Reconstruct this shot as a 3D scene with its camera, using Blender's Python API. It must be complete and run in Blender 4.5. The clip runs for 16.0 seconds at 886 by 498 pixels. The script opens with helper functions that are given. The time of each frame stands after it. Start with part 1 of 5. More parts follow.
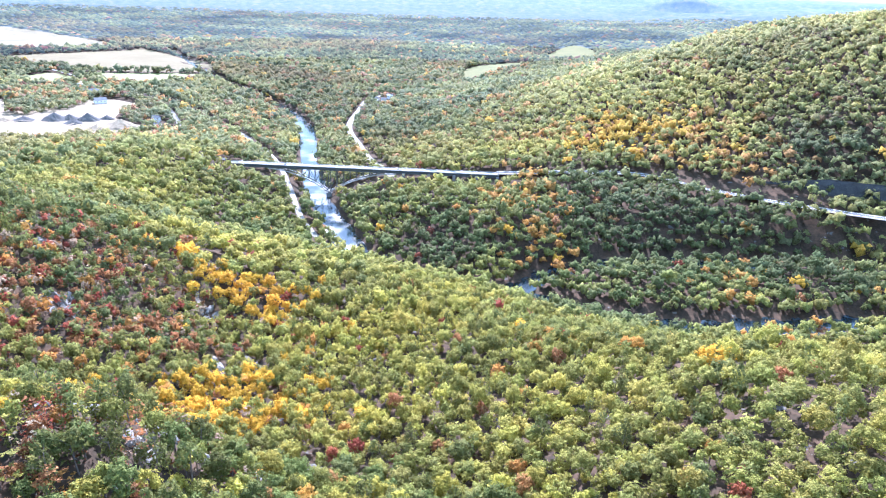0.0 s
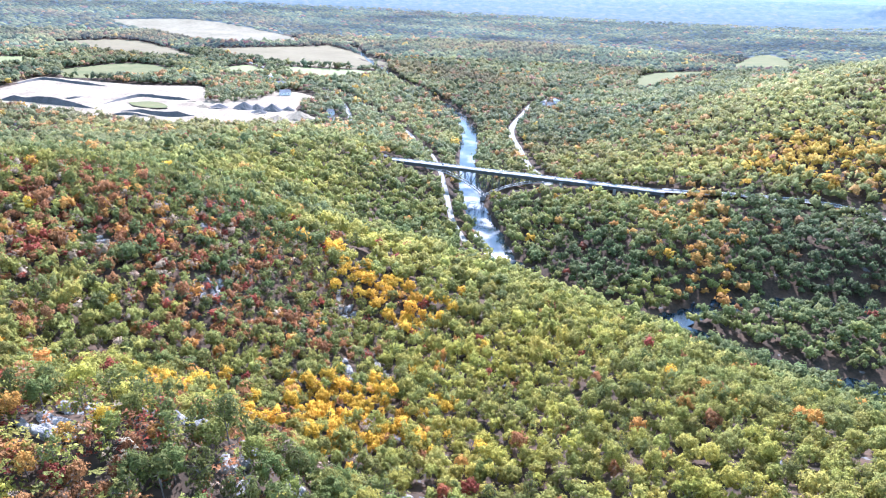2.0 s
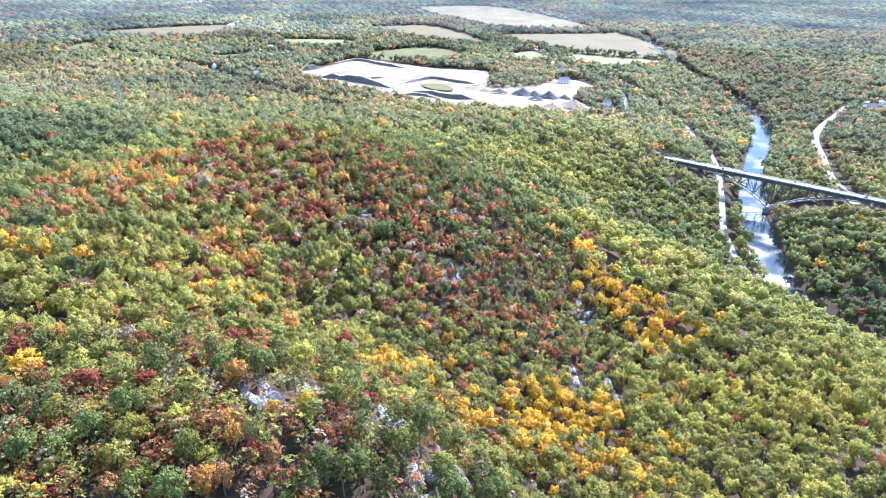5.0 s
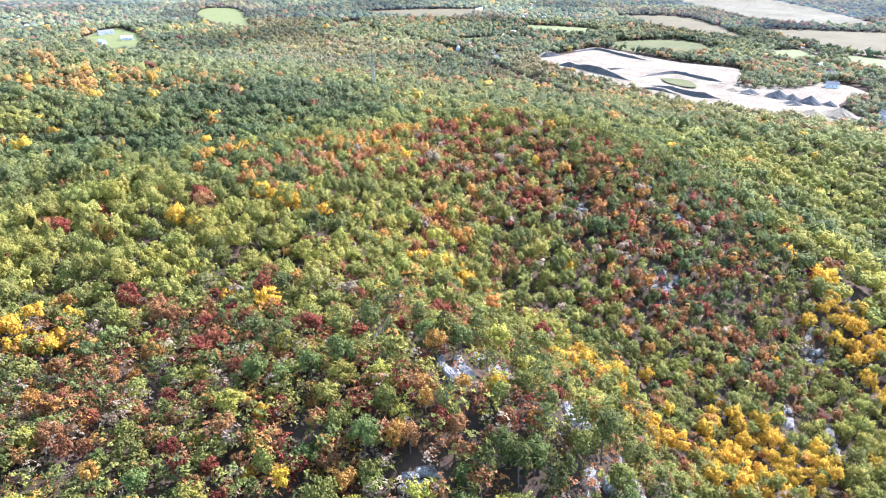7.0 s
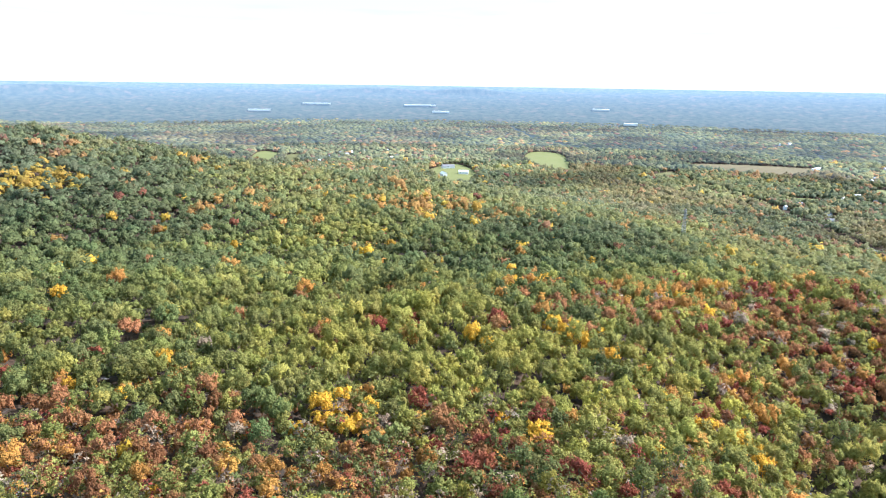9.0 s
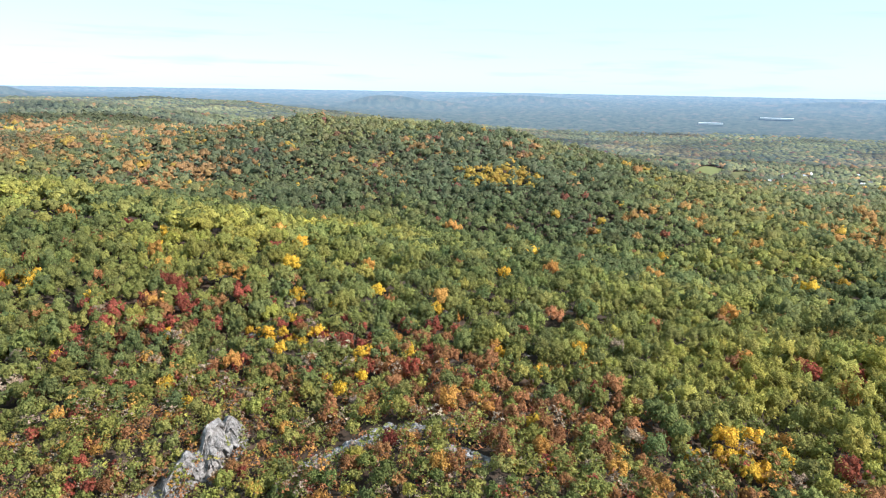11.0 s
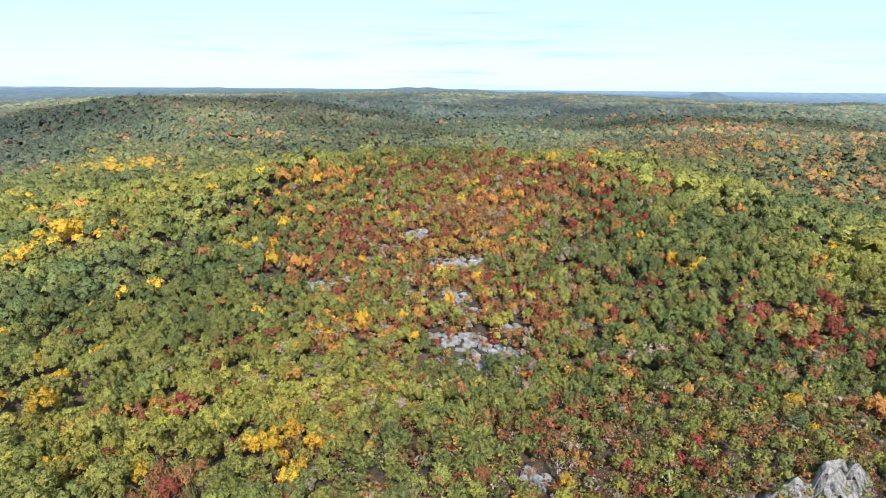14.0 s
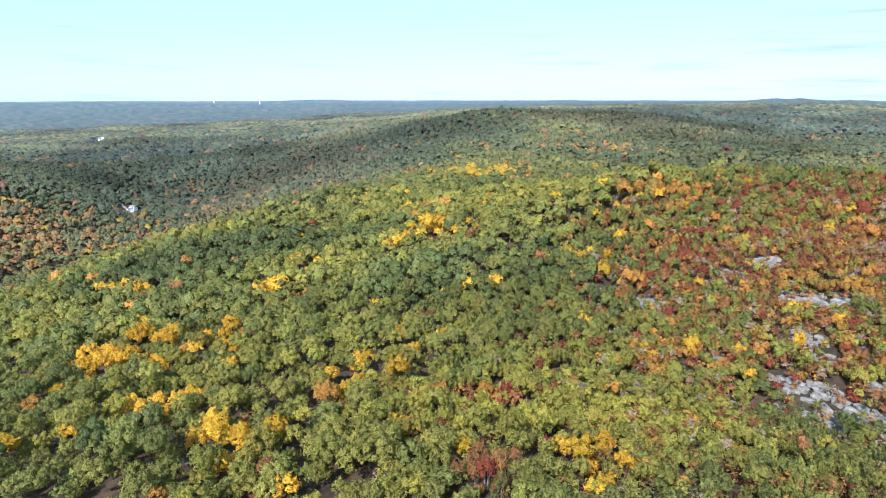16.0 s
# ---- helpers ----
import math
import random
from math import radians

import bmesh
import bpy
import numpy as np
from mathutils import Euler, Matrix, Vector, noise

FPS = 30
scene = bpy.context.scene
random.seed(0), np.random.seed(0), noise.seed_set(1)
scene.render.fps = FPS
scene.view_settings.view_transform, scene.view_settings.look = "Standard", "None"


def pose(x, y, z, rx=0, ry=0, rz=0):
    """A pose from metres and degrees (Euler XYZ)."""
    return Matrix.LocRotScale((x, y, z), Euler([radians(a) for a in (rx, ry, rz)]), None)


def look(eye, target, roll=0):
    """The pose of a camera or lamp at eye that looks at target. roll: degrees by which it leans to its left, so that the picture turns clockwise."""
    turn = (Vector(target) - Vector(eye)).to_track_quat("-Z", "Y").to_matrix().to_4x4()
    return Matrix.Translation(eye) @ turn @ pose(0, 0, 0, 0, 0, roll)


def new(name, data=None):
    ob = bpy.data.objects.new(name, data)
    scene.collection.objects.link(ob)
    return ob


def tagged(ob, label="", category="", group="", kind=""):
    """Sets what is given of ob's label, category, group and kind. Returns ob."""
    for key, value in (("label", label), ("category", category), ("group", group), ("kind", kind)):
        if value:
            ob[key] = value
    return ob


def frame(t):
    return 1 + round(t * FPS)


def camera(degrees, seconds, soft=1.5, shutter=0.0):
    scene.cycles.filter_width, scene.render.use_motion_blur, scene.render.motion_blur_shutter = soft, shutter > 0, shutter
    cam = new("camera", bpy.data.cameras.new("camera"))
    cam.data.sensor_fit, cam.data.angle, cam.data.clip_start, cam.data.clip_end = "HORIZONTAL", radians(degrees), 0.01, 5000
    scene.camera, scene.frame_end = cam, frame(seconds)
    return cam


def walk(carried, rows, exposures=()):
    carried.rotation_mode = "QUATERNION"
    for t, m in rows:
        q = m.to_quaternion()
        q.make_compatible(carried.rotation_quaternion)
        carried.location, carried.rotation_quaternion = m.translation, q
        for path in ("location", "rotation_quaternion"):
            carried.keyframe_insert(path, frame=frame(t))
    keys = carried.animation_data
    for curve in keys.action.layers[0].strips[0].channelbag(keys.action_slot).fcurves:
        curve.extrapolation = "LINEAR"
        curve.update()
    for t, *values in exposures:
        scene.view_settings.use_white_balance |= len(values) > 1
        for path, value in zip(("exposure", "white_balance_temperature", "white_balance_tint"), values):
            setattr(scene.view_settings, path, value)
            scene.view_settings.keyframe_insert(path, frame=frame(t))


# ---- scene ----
cam = camera(68.9, 16.0, soft=1.1)
METRES, EYE, TILT, LEAN, TURN = 50.0, 300.0, -22.9, -2.7, 0.0
ROWS = [
    (0.0, 0.0, 0.0, 0.0, 0.0, 0.0, -0.0),
    (0.5, 0.018, 0.1136, 0.0491, 3.52, -0.08, -1.55),
    (1.0, 0.0292, 0.2299, 0.0976, 7.3, -0.24, -3.26),
    (1.5, 0.0413, 0.3426, 0.147, 10.47, -0.39, -4.61),
    (2.0, 0.0439, 0.4565, 0.1935, 13.49, -0.54, -5.85),
    (2.5, 0.0399, 0.5675, 0.2405, 16.5, -0.75, -6.96),
    (3.0, 0.0371, 0.6673, 0.2834, 19.71, -1.22, -7.96),
    (5.5, 0.0363, 0.8218, 0.3606, 42.49, -7.29, -14.38),
    (6.0, 0.0383, 0.82, 0.3649, 48.23, -9.29, -16.07),
    (6.5, 0.0384, 0.817, 0.3683, 52.71, -10.77, -17.29),
    (7.0, 0.0402, 0.8131, 0.3718, 57.19, -12.01, -18.43),
    (7.5, 0.0416, 0.8099, 0.3747, 61.83, -9.73, -19.55),
    (8.0, 0.0417, 0.8045, 0.377, 66.89, -5.56, -20.71),
    (8.5, 0.0401, 0.7984, 0.3787, 75.81, -6.86, -22.27),
    (9.0, 0.0419, 0.7937, 0.3793, 85.72, -10.21, -23.46),
    (11.5, 0.0601, 0.8006, 0.3658, 136.41, -28.44, -19.08),
    (12.0, 0.0611, 0.8041, 0.3655, 145.94, -31.17, -16.47),
    (12.5, 0.0619, 0.8068, 0.3647, 155.14, -33.48, -13.47),
    (13.0, 0.0626, 0.8111, 0.3651, 164.16, -35.32, -10.07),
    (13.5, 0.0628, 0.8133, 0.3649, 172.63, -36.53, -6.55),
    (14.0, 0.0628, 0.817, 0.3665, 180.69, -37.16, -3.02),
    (14.5, 0.0636, 0.8201, 0.3679, 188.66, -37.12, 0.55),
    (15.0, 0.0638, 0.8234, 0.3695, 195.7, -36.46, 3.67),
    (15.5, 0.0622, 0.8269, 0.3718, 201.88, -35.59, 6.34),
    (16.0, 0.0613, 0.8291, 0.3734, 207.94, -34.7, 8.88),
]
walk(cam, [(t, pose(0, 0, EYE, TILT, LEAN, TURN) @ pose(METRES * x, METRES * y, METRES * z, 90 + pitch, roll, yaw)) for t, x, y, z, yaw, pitch, roll in ROWS],
     exposures=[(0.0, 2.38, 5080, 26), (1.5, 2.22, 5080, 25), (3.2, 2.12, 5100, 24), (7.2, 2.04, 5250, 24), (9.0, 1.68, 5600, 17), (11.5, 1.24, 5850, 14), (16.0, 1.12, 5600, 14)])

# ---- sky and sun: early autumn noon, sun beyond the bridge ----
SUN_AZ, SUN_EL = 8.0, 38.0
world = bpy.data.worlds.new("sky")
scene.world = world
world.use_nodes = True
wn, wl = world.node_tree.nodes, world.node_tree.links
sky = wn.new("ShaderNodeTexSky")
sky.sky_type = "NISHITA"
sky.sun_disc = False
sky.sun_elevation, sky.sun_rotation = radians(SUN_EL), radians(-SUN_AZ)
sky.altitude, sky.air_density, sky.dust_density, sky.ozone_density = 200, 1.0, 0.4, 1.6
wn["Background"].inputs[1].default_value = 0.13
# thin streaks of cirrus
geo = wn.new("ShaderNodeTexCoord")
stretch = wn.new("ShaderNodeMapping")
stretch.inputs["Scale"].default_value = (1.6, 2.2, 26)
streak = wn.new("ShaderNodeTexNoise")
streak.inputs["Scale"].default_value, streak.inputs["Detail"].default_value = 3.0, 5
ramp = wn.new("ShaderNodeMapRange")
ramp.inputs["From Min"].default_value, ramp.inputs["From Max"].default_value = 0.56, 0.75
ramp.inputs["To Max"].default_value = 0.7
veil = wn.new("ShaderNodeMixRGB")
veil.inputs[2].default_value = (2.3, 2.65, 3.0, 1)
wl.new(geo.outputs["Generated"], stretch.inputs["Vector"])
wl.new(stretch.outputs[0], streak.inputs["Vector"])
wl.new(streak.outputs["Fac"], ramp.inputs["Value"])
wl.new(ramp.outputs[0], veil.inputs[0])
wl.new(veil.outputs[0], wn["Background"].inputs[0])
# bright thin haze over the whole sky, paler than clear air
haze = wn.new("ShaderNodeMixRGB")
haze.inputs[0].default_value = 0.8
haze.inputs[2].default_value = (2.3, 3.35, 3.8, 1)
wl.new(sky.outputs[0], haze.inputs[1])
wl.new(haze.outputs[0], veil.inputs[1])
sun_data = bpy.data.lights.new("sun", "SUN")
sun_data.energy, sun_data.angle, sun_data.color = 4.8, radians(0.55), (1.0, 0.95, 0.87)
sun = new("sun", sun_data)
sun.matrix_world = look((0, 0, 0), (math.sin(radians(SUN_AZ)) * math.cos(radians(SUN_EL)), -math.cos(radians(SUN_AZ)) * math.cos(radians(SUN_EL)), -math.sin(radians(SUN_EL))))


# ---- materials ----
def material(name, colour, rough=0.8, spots=None, scale=1.0, amount=0.5, bump=0.0, bump_scale=None, metal=0.0, spec=0.3):
    """Principled surface whose colour wanders between two tones at two scales."""
    m = bpy.data.materials.new(name)
    m.use_nodes = True
    n, l = m.node_tree.nodes, m.node_tree.links
    b = n["Principled BSDF"]
    b.inputs["Roughness"].default_value, b.inputs["Metallic"].default_value = rough, metal
    b.inputs["Specular IOR Level"].default_value = 0.05 if rough >= 0.95 else spec
    b.inputs["Base Color"].default_value = (*colour, 1)
    if spots:
        pos = n.new("ShaderNodeNewGeometry")
        big, fine, add, mix = n.new("ShaderNodeTexNoise"), n.new("ShaderNodeTexNoise"), n.new("ShaderNodeMath"), n.new("ShaderNodeMixRGB")
        big.inputs["Scale"].default_value, fine.inputs["Scale"].default_value = scale, scale * 7.3
        big.inputs["Detail"].default_value = fine.inputs["Detail"].default_value = 4
        rng = n.new("ShaderNodeMapRange")
        rng.inputs["From Min"].default_value, rng.inputs["From Max"].default_value = 0.75, 1.25
        rng.inputs["To Max"].default_value = min(1.0, amount * 2)
        add.operation = "ADD"
        mix.inputs[1].default_value, mix.inputs[2].default_value = (*colour, 1), (*spots, 1)
        for t in (big, fine):
            l.new(pos.outputs["Position"], t.inputs["Vector"])
        l.new(big.outputs["Fac"], add.inputs[0]), l.new(fine.outputs["Fac"], add.inputs[1])
        l.new(add.outputs[0], rng.inputs["Value"]), l.new(rng.outputs[0], mix.inputs[0])
        l.new(mix.outputs[0], b.inputs["Base Color"])
        if bump:
            bp = n.new("ShaderNodeBump")
            bp.inputs["Strength"].default_value, bp.inputs["Distance"].default_value = 0.8, bump
            l.new(fine.outputs["Fac"], bp.inputs["Height"]), l.new(bp.outputs[0], b.inputs["Normal"])
    return m


def foliage(name, through_light=0.44, colour=None, vary=0.3, clump=0.55, relief=0.9, gloss=0.12, gaps=0.0):
    """Leaves: rough, with some light passing through. Tone from the mesh's own tint, or one colour that varies from tree to tree.
    Tufts of leaves clump metres wide stand out of the crowns and differ a little in tone; gaps: the share of holes between the leaves."""
    m = bpy.data.materials.new(name)
    m.use_nodes = True
    n, l = m.node_tree.nodes, m.node_tree.links
    b, out = n["Principled BSDF"], n["Material Output"]
    b.inputs["Roughness"].default_value, b.inputs["Specular IOR Level"].default_value = 0.8, gloss
    tr, mix = n.new("ShaderNodeBsdfTranslucent"), n.new("ShaderNodeMixShader")
    mix.inputs[0].default_value = through_light
    tint = n.new("ShaderNodeVertexColor")
    tint.layer_name = "tint"
    source = tint.outputs["Color"]
    if colour is not None:
        obj, mul, hue = n.new("ShaderNodeObjectInfo"), n.new("ShaderNodeMixRGB"), n.new("ShaderNodeHueSaturation")
        mul.blend_type, mul.inputs[0].default_value = "MULTIPLY", 1.0
        mul.inputs[1].default_value = (*colour, 1)
        l.new(tint.outputs["Color"], mul.inputs[2])
        span = n.new("ShaderNodeMapRange")
        span.inputs["To Min"].default_value, span.inputs["To Max"].default_value = 1 - vary, 1 + vary
        shift = n.new("ShaderNodeMapRange")
        shift.inputs["To Min"].default_value, shift.inputs["To Max"].default_value = 0.494, 0.512
        l.new(obj.outputs["Random"], span.inputs["Value"]), l.new(obj.outputs["Random"], shift.inputs["Value"])
        l.new(span.outputs[0], hue.inputs["Value"]), l.new(shift.outputs[0], hue.inputs["Hue"])
        l.new(mul.outputs[0], hue.inputs["Color"])
        source = hue.outputs[0]
    pos, tuft, fine, bp = n.new("ShaderNodeNewGeometry"), n.new("ShaderNodeTexVoronoi"), n.new("ShaderNodeTexNoise"), n.new("ShaderNodeBump")
    tuft.inputs["Scale"].default_value, fine.inputs["Scale"].default_value, fine.inputs["Detail"].default_value = 1.0 / clump, 1.4 / clump, 2
    bp.invert = True
    bp.inputs["Strength"].default_value, bp.inputs["Distance"].default_value = relief, clump * 1.1
    tone, dapple = n.new("ShaderNodeMapRange"), n.new("ShaderNodeHueSaturation")
    tone.inputs["From Min"].default_value, tone.inputs["From Max"].default_value = 0.3, 0.7
    tone.inputs["To Min"].default_value, tone.inputs["To Max"].default_value = 0.62, 1.38
    l.new(pos.outputs["Position"], tuft.inputs["Vector"]), l.new(pos.outputs["Position"], fine.inputs["Vector"])
    l.new(tuft.outputs["Distance"], bp.inputs["Height"]), l.new(fine.outputs["Fac"], tone.inputs["Value"])
    l.new(tone.outputs[0], dapple.inputs["Value"]), l.new(source, dapple.inputs["Color"])
    source = dapple.outputs[0]
    l.new(bp.outputs[0], b.inputs["Normal"]), l.new(bp.outputs[0], tr.inputs["Normal"])
    l.new(source, b.inputs["Base Color"]), l.new(source, tr.inputs["Color"])
    l.new(b.outputs[0], mix.inputs[1]), l.new(tr.outputs[0], mix.inputs[2]), l.new(mix.outputs[0], out.inputs["Surface"])
    if gaps:
        leaf, hole, clear, cut = n.new("ShaderNodeTexVoronoi"), n.new("ShaderNodeMath"), n.new("ShaderNodeBsdfTransparent"), n.new("ShaderNodeMixShader")
        leaf.inputs["Scale"].default_value = 1.6 / clump
        hole.operation, hole.inputs[1].default_value = "LESS_THAN", gaps
        parts = n.new("ShaderNodeSeparateColor")
        l.new(pos.outputs["Position"], leaf.inputs["Vector"]), l.new(leaf.outputs["Color"], parts.inputs[0]), l.new(parts.outputs[0], hole.inputs[0])
        l.new(hole.outputs[0], cut.inputs[0]), l.new(mix.outputs[0], cut.inputs[1]), l.new(clear.outputs[0], cut.inputs[2])
        l.new(cut.outputs[0], out.inputs["Surface"])
    return m


BARK = material("bark", (0.10, 0.08, 0.065), 0.9, (0.2, 0.17, 0.15), 2.0, 0.6, 0.05)
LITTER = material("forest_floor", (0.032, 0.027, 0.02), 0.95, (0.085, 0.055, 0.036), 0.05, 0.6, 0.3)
LEAVES = foliage("leaves", 0.44, gaps=0.22)
VALLEY_LEAVES = foliage("valley_leaves", clump=1.3, relief=0.6, gloss=0.1, gaps=0.1)
PLAIN_LEAVES = foliage("plain_leaves", clump=2.6, relief=0.35, gloss=0.04)


def ledges(m, colour, scale, low, high):
    """Mixes bare stone into a surface where a coarse noise is high."""
    n, l = m.node_tree.nodes, m.node_tree.links
    b = n["Principled BSDF"]
    was = b.inputs["Base Color"].links[0].from_socket
    pos, tex, rng, mix = n.new("ShaderNodeNewGeometry"), n.new("ShaderNodeTexNoise"), n.new("ShaderNodeMapRange"), n.new("ShaderNodeMixRGB")
    tex.inputs["Scale"].default_value, tex.inputs["Detail"].default_value = scale, 6
    rng.inputs["From Min"].default_value, rng.inputs["From Max"].default_value = low, high
    mix.inputs[2].default_value = (*colour, 1)
    l.new(pos.outputs["Position"], tex.inputs["Vector"]), l.new(tex.outputs["Fac"], rng.inputs["Value"])
    l.new(rng.outputs[0], mix.inputs[0]), l.new(was, mix.inputs[1]), l.new(mix.outputs[0], b.inputs["Base Color"])


ledges(LITTER, (0.12, 0.112, 0.105), 0.09, 0.66, 0.69)
ROCK = material("grey_ledge_rock", (0.10, 0.092, 0.084), 0.9, (0.31, 0.288, 0.262), 0.45, 0.85, 0.6)
# rock colour darkened to stand for the shade on the highway cut
SHADE_DARK_ROCK = material("shade_dark_rock", (0.035, 0.036, 0.04), 0.9, (0.065, 0.064, 0.062), 0.12, 0.8, 0.5)
WATER = material("river_water", (0.012, 0.022, 0.03), 0.16, None, spec=0.5)
ASPHALT = material("asphalt", (0.06, 0.06, 0.062), 0.9, (0.10, 0.10, 0.10), 0.08, 0.6)
CONCRETE = material("concrete", (0.24, 0.235, 0.225), 0.85, (0.17, 0.165, 0.16), 0.3, 0.6, 0.02)
STEEL = material("weathered_green_steel", (0.045, 0.052, 0.05), 0.7, (0.09, 0.095, 0.09), 0.6, 0.5)
PALE_STEEL = material("galvanised_and_sunlit_steel", (0.36, 0.35, 0.33), 0.65, (0.26, 0.255, 0.245), 0.8, 0.5)
SAND = material("pit_sand", (0.29, 0.232, 0.16), 0.95, (0.15, 0.118, 0.082), 0.03, 0.8, 0.8)
GRAVEL_AND_SHADE = material("gravel", (0.075, 0.072, 0.07), 0.95, (0.12, 0.115, 0.11), 0.06, 0.6, 0.4)
DIRT_ROAD = material("pale_dirt_road", (0.27, 0.255, 0.235), 0.95, (0.19, 0.175, 0.155), 0.06, 0.6)
GRASS = material("mown_grass", (0.118, 0.128, 0.03), 0.9, (0.14, 0.14, 0.042), 0.012, 0.6)
STUBBLE = material("stubble_field", (0.125, 0.102, 0.058), 0.95, (0.155, 0.128, 0.075), 0.008, 0.7)
STRAW = material("pale_straw_field", (0.19, 0.165, 0.11), 0.95, (0.13, 0.11, 0.072), 0.008, 0.6)
MEADOW = material("dry_meadow", (0.135, 0.122, 0.055), 0.95, (0.095, 0.10, 0.042), 0.02, 0.7)
WHITE = material("white_paint", (0.78, 0.78, 0.76), 0.6, (0.66, 0.66, 0.65), 0.5, 0.4)
ROOF = material("grey_shingle_roof", (0.14, 0.14, 0.15), 0.85, (0.22, 0.21, 0.21), 0.6, 0.5)
PALE_ROOF = material("pale_metal_roof", (0.72, 0.73, 0.75), 0.45, (0.58, 0.59, 0.6), 0.05, 0.4, metal=0.1)
GLASS = material("window_glass", (0.03, 0.035, 0.04), 0.1, spec=0.6)


def ripples(m):
    n, l = m.node_tree.nodes, m.node_tree.links
    pos, wave, bp = n.new("ShaderNodeNewGeometry"), n.new("ShaderNodeTexNoise"), n.new("ShaderNodeBump")
    patch, rng = n.new("ShaderNodeTexNoise"), n.new("ShaderNodeMapRange")
    wave.inputs["Scale"].default_value, wave.inputs["Detail"].default_value = 0.35, 5
    patch.inputs["Scale"].default_value = 0.022
    rng.inputs["From Min"].default_value, rng.inputs["From Max"].default_value = 0.42, 0.6
    rng.inputs["To Min"].default_value, rng.inputs["To Max"].default_value = 0.04, 0.2
    bp.inputs["Strength"].default_value, bp.inputs["Distance"].default_value = 0.8, 0.16
    l.new(pos.outputs["Position"], wave.inputs["Vector"]), l.new(pos.outputs["Position"], patch.inputs["Vector"])
    l.new(wave.outputs["Fac"], bp.inputs["Height"]), l.new(bp.outputs[0], n["Principled BSDF"].inputs["Normal"])
    l.new(patch.outputs["Fac"], rng.inputs["Value"]), l.new(rng.outputs[0], n["Principled BSDF"].inputs["Roughness"])


ripples(WATER)


def haze_glow_leaves(name, glow, strength):
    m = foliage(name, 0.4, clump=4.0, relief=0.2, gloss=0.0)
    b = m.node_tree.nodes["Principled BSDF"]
    # faint blue emission stands in for the haze before far woods
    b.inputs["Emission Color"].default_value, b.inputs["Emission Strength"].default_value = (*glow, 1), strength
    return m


DISTANT_GLOW_LEAVES = haze_glow_leaves("distant_glow_leaves", (0.42, 0.58, 0.82), 0.045)
FARTHEST_GLOW_LEAVES = haze_glow_leaves("farthest_glow_leaves", (0.42, 0.58, 0.82), 0.085)


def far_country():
    """The country past the last single trees: mottled woods and clearings, with haze painted in as emission."""
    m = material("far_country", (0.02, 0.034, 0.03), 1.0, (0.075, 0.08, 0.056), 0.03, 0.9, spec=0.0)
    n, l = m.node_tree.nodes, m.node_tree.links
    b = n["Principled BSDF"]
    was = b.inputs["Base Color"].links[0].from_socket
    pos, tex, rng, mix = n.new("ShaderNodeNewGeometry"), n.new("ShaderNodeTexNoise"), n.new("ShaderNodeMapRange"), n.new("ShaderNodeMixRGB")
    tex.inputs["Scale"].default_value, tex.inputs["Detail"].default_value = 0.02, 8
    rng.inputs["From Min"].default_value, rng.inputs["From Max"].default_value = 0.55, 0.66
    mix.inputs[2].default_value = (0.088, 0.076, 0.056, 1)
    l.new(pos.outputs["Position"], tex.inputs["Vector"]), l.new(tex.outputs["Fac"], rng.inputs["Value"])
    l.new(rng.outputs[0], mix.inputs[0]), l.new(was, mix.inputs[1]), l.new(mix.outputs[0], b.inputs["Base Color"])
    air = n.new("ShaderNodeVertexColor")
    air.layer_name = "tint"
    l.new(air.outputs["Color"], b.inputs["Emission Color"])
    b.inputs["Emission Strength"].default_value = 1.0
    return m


FAR_COUNTRY = far_country()

# ---- land form ----
HOVER = np.array((2.0, 45.0))


def value_noise(x, y, seed):
    xi, yi = np.floor(x).astype(np.int64), np.floor(y).astype(np.int64)
    fx, fy = x - xi, y - yi
    fx, fy = fx * fx * (3 - 2 * fx), fy * fy * (3 - 2 * fy)

    def h(a, b):
        k = (a * 374761393 + b * 668265263 + seed * 1442695041) & 0x7FFFFFFF
        k = ((k ^ (k >> 13)) * 1274126177) & 0x7FFFFFFF
        return ((k ^ (k >> 16)) & 0xFFFF) / 65535.0
    return (h(xi, yi) * (1 - fx) + h(xi + 1, yi) * fx) * (1 - fy) + (h(xi, yi + 1) * (1 - fx) + h(xi + 1, yi + 1) * fx) * fy


def fbm(x, y, size, seed=1, octaves=4):
    """About -1 to 1, with its largest lumps size metres wide."""
    total, amp, norm = np.zeros_like(np.asarray(x, float)), 1.0, 0.0
    for k in range(octaves):
        total += amp * (value_noise(np.asarray(x) / size * 2 ** k + 37.7 * k, np.asarray(y) / size * 2 ** k - 11.3 * k, seed + k) * 2 - 1)
        norm, amp = norm + amp, amp * 0.5
    return total / norm * 1.5


RIVER = [(-1000, 2500), (-600, 1842), (-349, 1492), (-250, 1264), (-232, 1145), (-172, 905), (-122, 772), (-102, 722), (-76, 674), (-22, 630), (60, 600), (150, 566), (241, 538), (346, 552), (480, 560), (640, 470), (800, 250), (960, -60), (1100, -360), (1140, -500), (1110, -620), (1040, -740), (1000, -820)]
BROOK = [(70, 585), (130, 650), (212, 690), (361, 706), (560, 690), (800, 660), (1200, 700)]
# crest of the home hill, from the hump by the bridge round to the summit
HOME_CREST = [(-352, 330, 175), (-350, 240, 168), (-345, 150, 180), (-325, 68, 186), (-335, -5, 178), (-290, -170, 193), (-255, -280, 205), (-205, -420, 216), (-145, -560, 226), (28, -515, 233), (125, -500, 224)]
